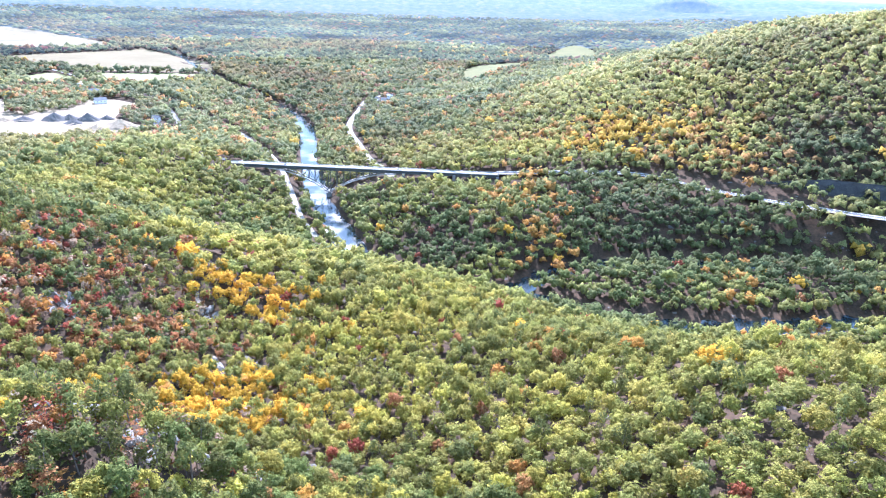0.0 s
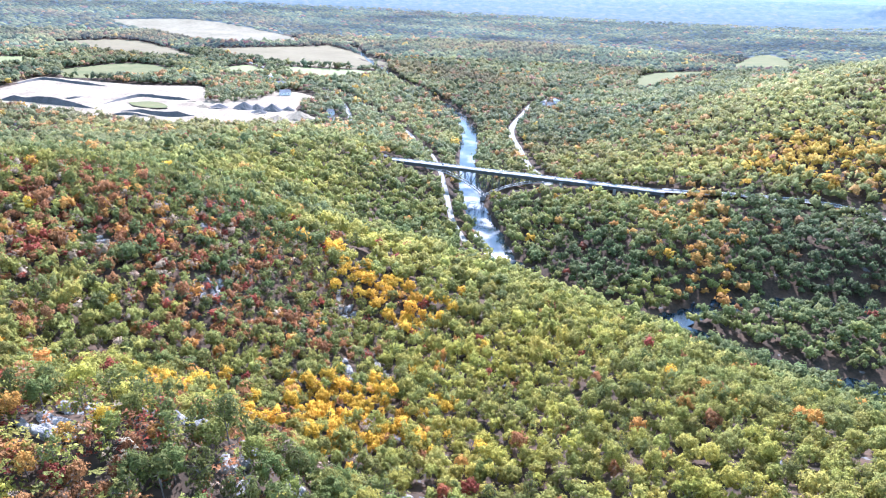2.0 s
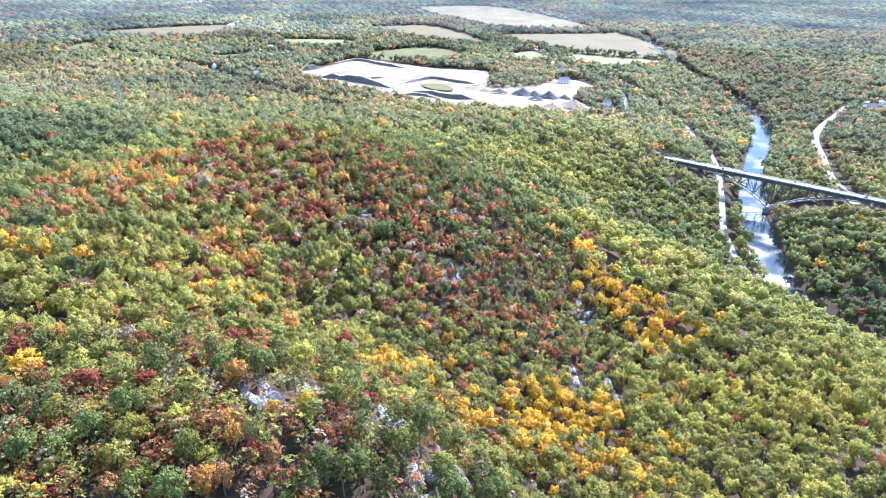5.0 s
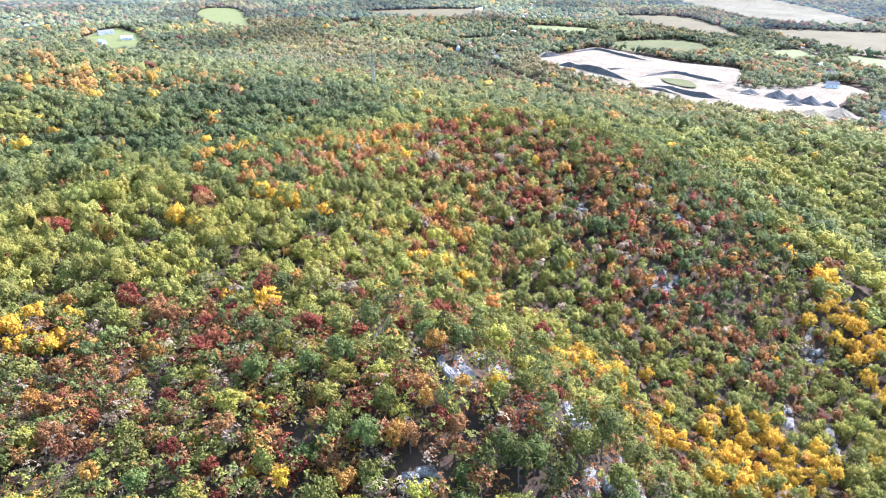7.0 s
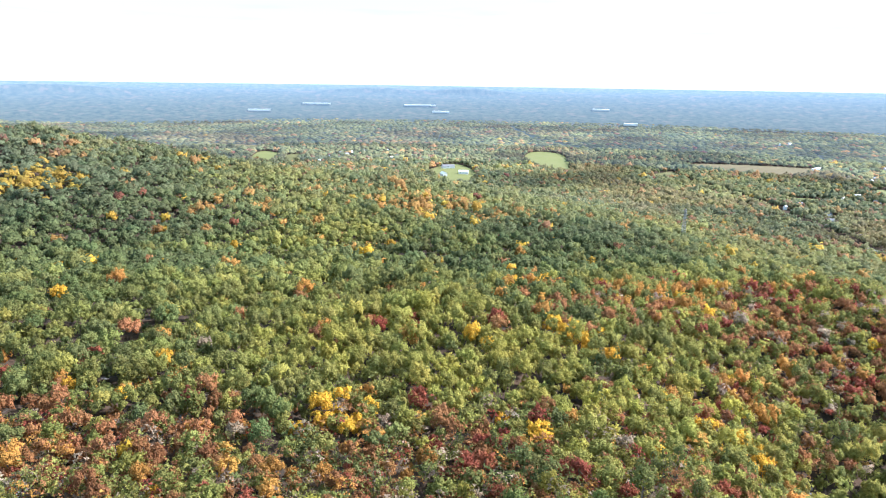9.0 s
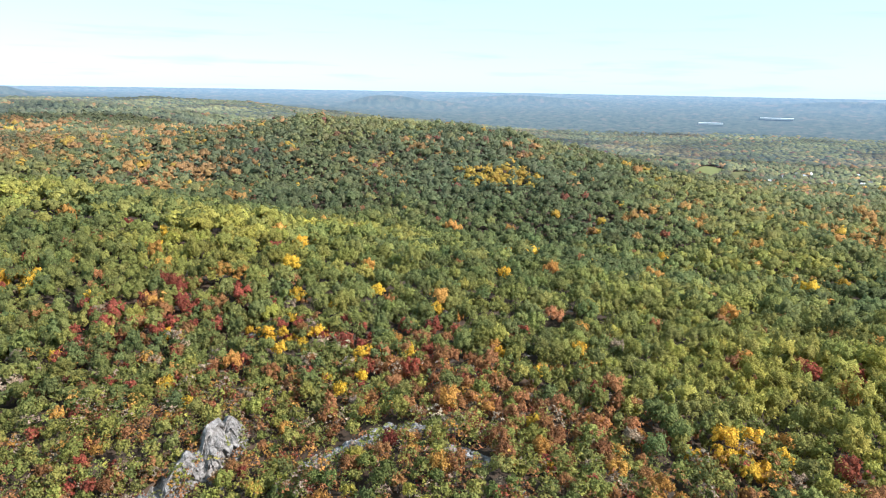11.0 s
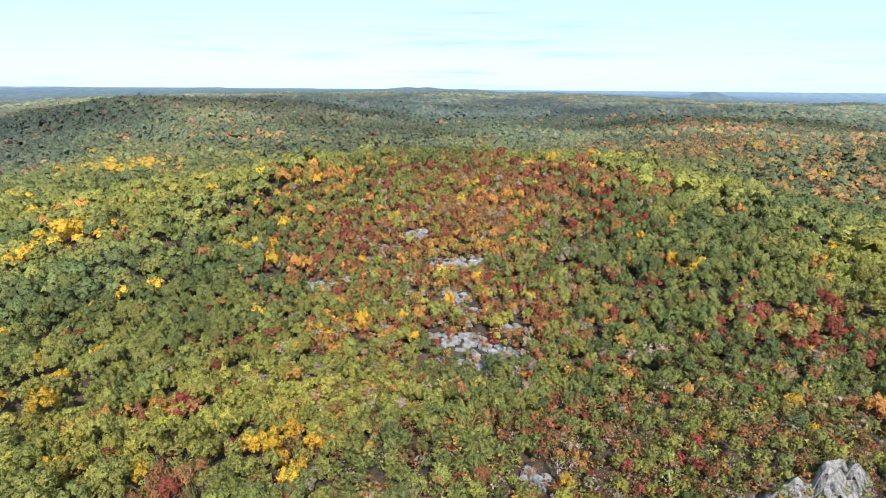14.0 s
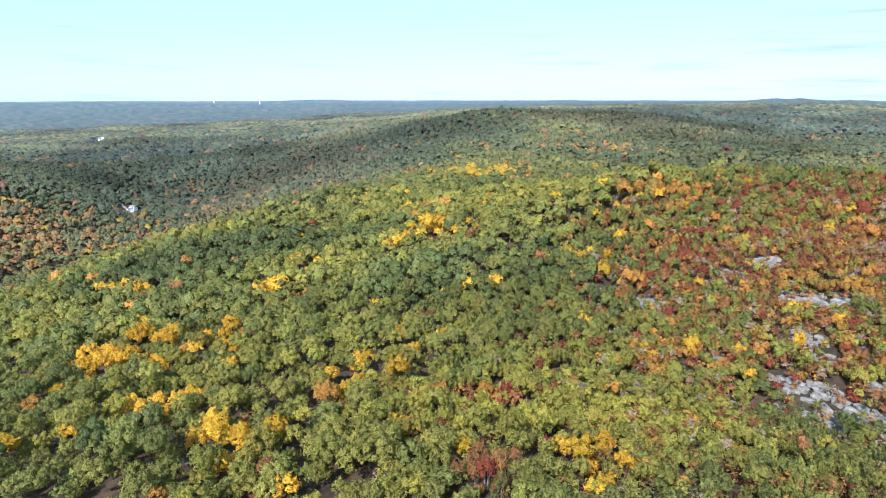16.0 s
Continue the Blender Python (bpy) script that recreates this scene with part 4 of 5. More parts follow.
forest("woodland", plant(2900, 4800, 30.0, 16), 30.0, [broad_crown(0, 0.6, 4, "tent", 1.0, 0.12) for _ in range(8)], [], 16, "forest far out on the plain, haze put in as glow", FARTHEST_GLOW_LEAVES, squeeze=True, scale=0.85, sink=0.35, flat=0.45, lift=0.9)


def scrub_places():
    """Low scrub that fills the dry tops between the taller trees."""
    g = np.random.default_rng(5)
    n = 105000
    x, y = g.uniform(-420, 220, n), g.uniform(-520, 460, n)
    dry = 0.6 * blob(x, y, -285, 290, 80, 110) + blob(x, y, -115, 30, 50, 130) * 1.2 + blob(x, y, 0, -330, 75, 180) + blob(x, y, -80, -110, 60, 55) + blob(x, y, -180, 330, 60, 60) * 0.6
    k = (g.uniform(size=n) < dry * 1.1) & (np.hypot(x - HOVER[0], y - HOVER[1]) > 60)
    for cx, cy, r in BARE_SPOTS:
        k &= (np.hypot(x - cx, y - cy) > r * 1.15) | (g.uniform(size=n) < 0.45)
    x, y = x[k], y[k]
    z = land(x, y)
    mix = g.choice([RUST, RED, ORANGE, BARE, GREEN, LIME, DARK], len(x), p=[0.24, 0.08, 0.06, 0.12, 0.22, 0.12, 0.16])
    summit = (y < -230) & np.isin(mix, (GREEN, LIME, DARK)) & (g.uniform(size=len(x)) < 0.55)
    mix = np.where(summit, g.choice([RUST, ORANGE, RED], len(x), p=[0.5, 0.35, 0.15]), mix)
    return x, y, z, mix


brush = scrub_places()
close = np.hypot(brush[0] - HOVER[0], brush[1] - HOVER[1]) < 215
forest("scrub", tuple(b[close] for b in brush), 3.4, [broad_crown(28, 0.22, 8, None) for _ in range(6)], [pine_crown(10, 0.3)], 17, "rust, red and olive scrub on the dry ledges", scale=1.4)
thin = ~close & (np.random.default_rng(8).uniform(size=len(close)) < 0.6)
forest("scrub", tuple(b[thin] for b in brush), 3.4, [broad_crown(20, 0.28, 6, "cap", 0.55, 0.35) for _ in range(6)], [pine_crown(10, 0.3)], 20, "rust and red scrub on the dry hilltops", scale=1.6, tone=1.1)


# ---- single trees round the ledges ----
def limb_mesh(name, height, girth, limbs, seed):
    """A tapered trunk with a few limbs."""
    g = random.Random(seed)
    bm = bmesh.new()

    def tube(a, b, ra, rb, k=6):
        a, b = Vector(a), Vector(b)
        q = (b - a).to_track_quat("Z", "Y")
        rings = [[bm.verts.new(p + q @ Vector((math.cos(2 * math.pi * i / k) * r, math.sin(2 * math.pi * i / k) * r, 0))) for i in range(k)] for p, r in ((a, ra), (b, rb))]
        for i in range(k):
            bm.faces.new((rings[0][i], rings[0][(i + 1) % k], rings[1][(i + 1) % k], rings[1][i]))
    lean = g.uniform(-0.05, 0.05)
    mid = (lean * height, lean * height, height * 0.55)
    tube((0, 0, -0.6), mid, girth, girth * 0.7)
    tube(mid, (lean * 1.5 * height, lean * height, height), girth * 0.7, girth * 0.25)
    for i in range(limbs):
        a, s = g.uniform(0, 6.28), g.uniform(0.4, 0.8)
        tube((lean * height * s, lean * height * s, height * s), (math.cos(a) * height * 0.3, math.sin(a) * height * 0.3, height * (s + 0.22)), girth * 0.4, girth * 0.12, 4)
    me = bpy.data.meshes.new(name)
    bm.to_mesh(me)
    bm.free()
    me.materials.append(BARK)
    return me


def tree_kind(name, colour, label, pine=False, count=4, density=210, leaf=0.12, glow=0.42):
    mat = foliage(name + "_leaves", glow, np.array(colour) * 0.95, 0.28, clump=0.45, gaps=0.24)
    made = []
    for k in range(count):
        v, f, t, nv = pine_crown(density, leaf * 1.05, 11) if pine else clump_crown(11, 6, density, leaf, 0.4, 0.32) if density > 150 else broad_crown(density, leaf, 9, None)
        if pine:
            v = v * np.array((1.25, 1.25, 1.2)) + np.array((0, 0, 0.3))
        else:
            v = v + np.array((0, 0, 1.25))
        tone = np.repeat(t[:, None], 3, 1)
        crown = triangles_mesh("crown", v, f, [mat], tone, smooth=True, normals=nv)
        made.append((limb_mesh("trunk", 2.45 if pine else 1.5, 0.05 if pine else 0.07, 4 if pine else 3, k), crown))
    return name, made, label


NEAR = {
    GREEN: tree_kind("oak_tree", PALETTE[GREEN], "green oak tree turning yellowish on the rocky ridge"),
    DARK: tree_kind("young_oak_tree", PALETTE[DARK] * np.array((1.2, 1.2, 0.95)), "dark green young oak tree in the hillside wood"),
    LIME: tree_kind("birch_tree", PALETTE[LIME], "yellow-green birch tree on the hillside"),
    YELLOW: tree_kind("aspen_tree", PALETTE[YELLOW], "bright golden yellow aspen tree"),
    ORANGE: tree_kind("maple_tree", PALETTE[ORANGE], "orange maple tree in autumn leaf"),
    RUST: tree_kind("scrub_oak", PALETTE[RUST], "rust-brown scrub oak bush on the dry ridge"),
    RED: tree_kind("red_maple_tree", PALETTE[RED], "dark red maple tree among scrub"),
    PINE: tree_kind("pitch_pine", PALETTE[PINE], "dark green pitch pine with ragged crown", pine=True, density=170),
    BARE: tree_kind("thin_shrub", PALETTE[BARE], "thin greyish brown shrub with few leaves", density=120, leaf=0.085),
}
g = np.random.default_rng(77)
x, y, z = plant(70, 170, 5.3, 15)
kind = kinds(x, y, z)
r, h = stature(x, y, z, kind, 5.3, g)
tally, rest = {}, []
near_first = np.argsort(np.hypot(x - HOVER[0], y - HOVER[1]) + 0.4 * np.abs(x + 60))
for q in near_first:
    X, Y, Z, K, R1, H1 = x[q], y[q], z[q], kind[q], r[q], h[q]
    name, made, label = NEAR[int(K)]
    if tally.get(name, 0) >= 280:
        rest.append(q)
        continue
    trunk_mesh, crown_mesh = made[int(g.integers(len(made)))]
    tally[name] = tally.get(name, 0) + 1
    root = new(name)
    root.empty_display_size = 0.5
    tall = R1 * (1.2 if K == PINE else g.uniform(1.05, 1.5))
    root.matrix_world = Matrix.LocRotScale((X, Y, Z - 0.1), Euler((0, 0, g.uniform(0, 6.28))), (R1, R1, tall))
    tagged(root, label, "shrub" if K in (RUST, BARE) else "tree", group=name.replace("_", " ") + "s on the ridge")
    for nm, me in (("trunk", trunk_mesh), ("crown", crown_mesh)):
        ob = new(nm, me)
        ob.parent = root
x0, y0, z0 = plant(0, 70, 5.6, 22)
forest("woodland", (np.append(x[rest], x0), np.append(y[rest], y0), np.append(z[rest], z0), np.append(kind[rest], kinds(x0, y0, z0))), 5.4, [clump_crown(9, 5, 60, 0.16, 0.4, 0.36) for _ in range(5)], [pine_crown(60, 0.22)], 18, "green oak wood just below the ledges")
print(tally)


# ---- rock ledges ----
def slab(bm, centre, size, turn, tilt, g):
    """One broken block of ledge with chipped corners."""
    m = Matrix.Translation(centre) @ Matrix.Rotation(turn, 4, "Z") @ Matrix.Rotation(tilt, 4, "X") @ Matrix.Diagonal((*size, 1))
    made = bmesh.ops.create_icosphere(bm, subdivisions=2, radius=0.62, matrix=Matrix.Identity(4))["verts"]
    for v in made:
        c = v.co
        top = max(abs(c.x), abs(c.y), abs(c.z))
        c = c.lerp(c / max(top, 1e-6) * 0.5, 0.75)
        c = c + Vector((g.uniform(-1, 1), g.uniform(-1, 1), g.uniform(-1, 1))) * 0.055
        v.co = m @ c


def outcrop(x, y, r, seed, tall=1.0, fine=1.0, label="grey weathered rock ledge among scrub"):
    g = random.Random(seed)
    e = 4.0
    zx, zy = float(land(x + e, y) - land(x - e, y)) / (2 * e), float(land(x, y + e) - land(x, y - e)) / (2 * e)
    steep, down = math.hypot(zx, zy), math.atan2(-zy, -zx)
    root = new("rock_outcrop")
    root.location = (x, y, float(land(x, y)))
    for k in range(int(r * 2.3 * fine ** 1.6)):
        a, d = g.uniform(0, 6.283), r * math.sqrt(g.random())
        along, across = math.cos(a) * d * 1.35, math.sin(a) * d * 0.8
        c, s_ = math.cos(down + math.pi / 2), math.sin(down + math.pi / 2)
        px, py = x + along * c - across * s_, y + along * s_ + across * c
        s = g.uniform(0.4, 1.0) ** 1.4 * (2.6 + r * 0.26) / fine
        size = (s * g.uniform(1.1, 2.3), s * g.uniform(0.7, 1.2), s * g.uniform(0.35, 0.7) * tall)
        bm = bmesh.new()
        slab(bm, Vector((px, py, float(land(px, py)) + size[2] * 0.22)) - root.location, size, down + math.pi / 2 + g.uniform(-0.4, 0.4), -math.atan(steep) * g.uniform(0.2, 1.0), g)
        part("rock_slab", bm, ROCK, root)
    return tagged(root, label, "rock", group="rock ledges on the hill")


for k, (cx, cy, cr) in enumerate(BARE_SPOTS):
    outcrop(cx, cy, cr * 0.85, 300 + k, tall=2.0 if (cx, cy, cr) in SHELF_LEDGES else 1.5, fine=1.9 if (cx, cy, cr) in SHELF_LEDGES else 1.25)


STAINED_ROCK = material("stained_rock", (0.075, 0.068, 0.06), 0.95, (0.33, 0.30, 0.265), 0.8, 0.8, 0.6)


def cliff(line, seed, high=6.0, facing=None, behind=6.5):
    """A broken rock face: a ragged step in the slope with blocky joints and ledges."""
    pts = np.array(smooth_line(line, 18))
    e = 6.0
    gx, gy = (land(pts[:, 0] + e, pts[:, 1]) - land(pts[:, 0] - e, pts[:, 1])), (land(pts[:, 0], pts[:, 1] + e) - land(pts[:, 0], pts[:, 1] - e))
    down = -np.stack([gx, gy], 1).mean(0)
    down = np.array(facing) if facing else down / np.linalg.norm(down)
    n, rows = len(pts), 15
    k = np.arange(n) * 1.0
    taper = np.minimum(1, np.minimum(k, k[::-1]) / 8.0)
    swell = np.clip(0.75 + 0.8 * fbm(k, np.full(n, 3.0), 14, seed, 3), 0.05, 1.25) * taper
    if facing:
        swell = np.clip(0.75 + 0.9 * fbm(k, np.full(n, 3.0), 9, seed, 3), 0.3, 1.15) * taper
    v = []
    for a in range(rows):
        u = a / (rows - 1)
        jut = 1.6 * np.round(1.6 * fbm(k, np.full(n, a * 1.7), 6, seed + 5, 2)) / 1.6 + 1.5 * fbm(k, np.full(n, a * 2.3), 2.0, seed + 9, 2)
        ledge = np.floor(u * 4.99 + 0.4 * fbm(k, np.full(n, 9.0), 8, seed + 2, 2)) / 4.0
        out = (1 - ledge) * high * 0.55 - 1.5
        xy = pts + down * (out + jut * min(1.0, 4 * (1 - u)) * swell)[:, None]
        base = land(pts[:, 0] + down[0] * high * 0.6, pts[:, 1] + down[1] * high * 0.6) - 1.5
        crest = np.maximum(base + 1.5 + high * swell, land(pts[:, 0] - down[0] * 2, pts[:, 1] - down[1] * 2) - 0.4 + 1.2 * swell)
        v.append(np.c_[xy, base * (1 - u) + crest * u])
    if facing:
        brow = pts - down * behind * 0.5
        v.append(np.c_[brow, v[-1][:, 2] * 0.75 + (land(brow[:, 0], brow[:, 1]) - 0.8) * 0.25])
    lid = pts - down * behind
    v.append(np.c_[lid, land(lid[:, 0], lid[:, 1]) - 0.8])
    tri = []
    for a in range(len(v) - 1):
        for q in range(n - 1):
            c = (a * n + q, a * n + q + 1, (a + 1) * n + q + 1, (a + 1) * n + q)
            tri += [(c[0], c[1], c[2]), (c[0], c[2], c[3])] if (a + q) % 2 else [(c[0], c[1], c[3]), (c[1], c[2], c[3])]
    ob = new("rock_cliff", triangles_mesh("rock_cliff", np.concatenate(v), np.array(tri), [STAINED_ROCK]))
    return tagged(ob, "steep broken grey rock face with stained joints", "cliff", group="rock faces on the hill")


for k, line in enumerate(CLIFFS):
    cliff(line, 700 + k, 8.0 if k < 3 else 6.0) if k < 4 else cliff(line, 700 + k, 11.0, (0.45, 0.89), 13.0)

# rock cut above the highway, its face turned from the sun, the shade put into its colour
cut = np.array(smooth_line([(408, 852), (450, 836), (520, 812), (600, 790), (690, 768), (780, 745)], 7))
cut_way = np.gradient(cut, axis=0)
cut_side = np.stack([-cut_way[:, 1], cut_way[:, 0]], 1) / np.linalg.norm(cut_way, axis=1)[:, None]
rise = np.array([0.0, 0.12, 0.3, 0.52, 0.75, 0.93, 1.0, 1.0])
back = np.array([0.0, 0.8, 1.5, 3.2, 4.0, 5.5, 6.0, 8.5])
tall = 27.0 * np.clip(np.arange(len(cut)) / 14.0, 0.05, 1.0)
cv = []
for up, off in zip(rise, back):
    xy = cut + cut_side * (off + 1.4 * fbm(cut[:, 0] + 40 * up, cut[:, 1], 9, 71, 3))[:, None]
    cv.append(np.c_[xy, 51.0 + tall * up + (0.0 if off < 8 else -9.0)])
nc = len(cut)
cq = np.array([(a * nc + k, a * nc + k + 1, (a + 1) * nc + k + 1, (a + 1) * nc + k) for a in range(len(rise) - 1) for k in range(nc - 1)])
tagged(new("rock_cut", triangles_mesh("rock_cut", np.concatenate(cv), cq, [SHADE_DARK_ROCK])), "rock cut beside the highway, shade put into its dark colour", "rock cut", kind="structure")


def dead_tree(x, y, height, seed):
    """A pale standing snag."""
    me = limb_mesh("dead_tree", height, height * 0.022, 5, seed)
    me.materials.clear()
    me.materials.append(SNAG)
    ob = new("dead_tree", me)
    ob.location = (x, y, float(land(x, y)))
    return tagged(ob, "bare pale grey dead tree standing in scrub", "dead tree", group="dead trees")


SNAG = material("bleached_wood", (0.42, 0.40, 0.38), 0.9, (0.28, 0.26, 0.24), 2.0, 0.5)
for k, (sx, sy, sh) in enumerate([(70, -112, 9), (86, -118, 8), (48, -100, 7), (-60, -108, 7), (-32, -118, 8), (-180, 92, 9), (-150, 110, 8), (112, -140, 9), (95, -95, 7), (130, -170, 9), (-118, -58, 5)]):
    dead_tree(sx, sy, sh, 50 + k)

# ---- roads and railway ----
def road(name, line, half, mat, lift, label):
    ob = ribbon(name, smooth_line([p[:2] for p in line], 3), half, mat, lift)
    return tagged(ob, label, "road", kind="structure")


road("road", RIVER_ROAD, 3.6, DIRT_ROAD, 1.2, "pale narrow road along the river under the bridge")
road("road", EAST_ROAD, 3.0, DIRT_ROAD, 1.2, "pale country road in the wooded eastern valley")
road("road", VALLEY_ROAD, 6.0, DIRT_ROAD, 1.2, "pale valley road through the forest")
road("road", PIT_ROAD, 4.5, DIRT_ROAD, 1.2, "pale road past the sand pit")
road("railway", RAILWAY, 4.0, DIRT_ROAD, 1.4, "pale gravelled railway line across the plain")
high = [p for p in smooth_line(MAIN_ROAD, 3)]
west = [(p[0], p[1], max(p[2], float(land(p[0], p[1])) + 1.0)) if p[0] < -430 else p for p in high]
for name, keep, half, mat, up in (("road", lambda p: p[0] < -290, 5.2, ASPHALT, 0.0), ("road", lambda p: p[0] > 88, 5.2, ASPHALT, 0.0), ("road_shoulder", lambda p: p[0] > 88, 8.5, DIRT_ROAD, -0.25)):
    pts = [(p[0], p[1], p[2] + up) for p in west if keep(p)]
    tagged(ribbon(name, pts, half, mat, follow=False), "grey highway leading on to the bridge" if mat is ASPHALT else "gravel shoulder beside the highway", "road", kind="structure")
for off in (-4.6, 4.6):
    edge = [(p[0] + off * 0.0, p[1] + off, p[2] + 0.05) for p in west if p[0] > 88]
    tagged(ribbon("road_edge_line", edge, 0.25, WHITE, follow=False), "white painted edge line", "road marking", kind="structure")


# ---- the bridge: a steel arch on one tall pier, deck 43 m over the water ----
def beam(bm, a, b, w, d=None):
    """A square bar from a to b."""
    a, b = Vector(a), Vector(b)
    q = (b - a).to_track_quat("Z", "Y")
    m = Matrix.Translation((a + b) / 2) @ q.to_matrix().to_4x4() @ Matrix.Diagonal((w, d or w, (b - a).length, 1))
    bmesh.ops.create_cube(bm, size=1, matrix=m)


def block(bm, x0, x1, y0, y1, z0, z1):
    bmesh.ops.create_cube(bm, size=1, matrix=Matrix.Translation(((x0 + x1) / 2, (y0 + y1) / 2, (z0 + z1) / 2)) @ Matrix.Diagonal((x1 - x0, y1 - y0, z1 - z0, 1)))


def bars(pairs, w):
    bm = bmesh.new()
    for a, b in pairs:
        beam(bm, a, b, w)
    return bm


PALE_ASPHALT = material("worn_asphalt", (0.30, 0.29, 0.27), 0.9, (0.22, 0.215, 0.2), 0.15, 0.6)
PALE_CONCRETE = material("pale_concrete", (0.34, 0.335, 0.32), 0.85, (0.26, 0.255, 0.245), 0.3, 0.6)
BX0, BX1, BY, PIER_X = -294.0, 92.0, 893.0, -150.0
bridge = new("arch_bridge")
tagged(bridge, "long steel deck arch bridge with pale road over the river", "bridge")


def deck_z(x):
    return 44.3 - (x - BX0) / (BX1 - BX0) * 1.0


bm = bmesh.new()
block(bm, BX0, BX1, BY - 5.6, BY + 5.6, 42.4, 43.2)
part("deck", bm, CONCRETE, bridge, "grey concrete deck slab")
bm = bmesh.new()
block(bm, BX0, BX1, BY - 4.0, BY + 4.0, 43.2, 43.32)
part("roadway", bm, PALE_ASPHALT, bridge, "worn grey asphalt")
for s in (-1, 1):
    bm = bmesh.new()
    block(bm, BX0, BX1, BY + s * 4.7 - 0.75, BY + s * 4.7 + 0.75, 43.2, 43.5)
    part("sidewalk", bm, PALE_CONCRETE, bridge, "pale concrete sidewalk")
    bm = bmesh.new()
    block(bm, BX0, BX1, BY + s * 5.45 - 0.12, BY + s * 5.45 + 0.12, 44.2, 44.45)
    for k in range(81):
        px = BX0 + 1 + k * (BX1 - BX0 - 2) / 80
        block(bm, px - 0.15, px + 0.15, BY + s * 5.45 - 0.1, BY + s * 5.45 + 0.1, 43.5, 44.2)
    block(bm, BX0, BX1, BY + s * 5.45 - 0.06, BY + s * 5.45 + 0.06, 43.75, 43.95)
    part("parapet", bm, PALE_STEEL, bridge, "pale metal railing")
    bm = bmesh.new()
    block(bm, BX0, BX1, BY + s * 4.2 - 0.35, BY + s * 4.2 + 0.35, 38.4, 42.4)
    part("girder", bm, STEEL, bridge, "dark steel plate girder")
    # arch arms: from the pier up to the deck, either way
    for way, reach, n in ((-1, 84.0, 9), (1, 94.0, 10)):
        foot, tip = 7.5, 37.6
        low = []
        for k in range(n + 1):
            u = k / n
            low.append((PIER_X + way * (1.5 + reach * u), BY + s * 4.6, foot + (tip - foot) * (1 - (1 - u) ** 1.9)))
        # chords are paler than the posts: sunlight put into their colour
        for a, b in zip(low, low[1:]):
            part("lower_chord", bars([(a, b)], 1.2), PALE_STEEL, bridge, "grey arch chord, sunlight put into its paler colour")
        top = [(p[0], BY + s * 4.2, 38.5) for p in low]
        for k in range(n - 1):
            part("post", bars([(low[k], top[k])], 0.6), STEEL, bridge)
            part("diagonal", bars([(low[k], top[k + 1]) if k % 2 == 0 else (top[k], low[k + 1])], 0.5), STEEL, bridge)
for way, reach, n in ((-1, 84.0, 9), (1, 94.0, 10)):
    for k in range(n):
        u = k / n
        px, pz = PIER_X + way * (1.5 + reach * u), 7.5 + 30.1 * (1 - (1 - u) ** 1.9)
        part("cross_tie", bars([((px, BY - 4.6, pz), (px, BY + 4.6, pz))], 0.4), STEEL, bridge)
        part("sway_brace", bars([((px, BY - 4.6, pz), (px, BY + 4.2, 38.5))], 0.4), STEEL, bridge)
bm = bmesh.new()
block(bm, PIER_X - 3.5, PIER_X + 3.5, BY - 8, BY + 8, -4, 6)
block(bm, PIER_X - 2.4, PIER_X + 2.4, BY - 6.5, BY + 6.5, 6, 8)
part("pier", bm, CONCRETE, bridge, "stepped concrete pier at the water's edge")
for px in (BX0 + 2, -44.0, -8.0, 28.0, 60.0, BX1 - 2):
    bm = bmesh.new()
    block(bm, px - 2, px + 2, BY - 6, BY + 6, float(land(px, BY)) - 4, 40.0)
    part("abutment", bm, CONCRETE, bridge, "concrete abutment")


def car(x, y, z, turn, paint, label):
    root = new("car")
    root.matrix_world = pose(x, y, z, 0, 0, turn)
    bm = bmesh.new()
    block(bm, -2.2, 2.2, -0.88, 0.88, 0.35, 0.95)
    bmesh.ops.bevel(bm, geom=bm.edges[:], offset=0.15, segments=2, affect="EDGES")
    part("body", bm, paint, root)
    bm = bmesh.new()
    block(bm, -1.3, 0.9, -0.75, 0.75, 0.95, 1.5)
    for v in bm.verts:
        if v.co.z > 1.2:
            v.co.x *= 0.72
            v.co.y *= 0.88
    part("cabin", bm, GLASS, root, "dark car windows")
    for wx in (-1.35, 1.35):
        for wy in (-0.8, 0.8):
            bm = bmesh.new()
            bmesh.ops.create_cone(bm, cap_ends=True, segments=14, radius1=0.34, radius2=0.34, depth=0.24, matrix=Matrix.Translation((wx, wy, 0.34)) @ Matrix.Rotation(radians(90), 4, "X"))
            part("wheel", bm, TYRE, root, "black tyre")
    return tagged(root, label, "car", group="cars on the highway")


TYRE = material("tyre_rubber", (0.02, 0.02, 0.02), 0.8)
CAR_DARK = material("dark_car_paint", (0.05, 0.055, 0.06), 0.3)
CAR_RED = material("silver_car_paint", (0.45, 0.46, 0.48), 0.3, metal=0.5)
car(-212, BY - 2, 43.32, 0, CAR_DARK, "dark car crossing the bridge")
car(-128, BY + 2, 43.32, 180, CAR_RED, "silver car crossing the bridge")
car(-52, BY - 2, 43.32, 0, CAR_DARK, "dark car near the bridge's end")


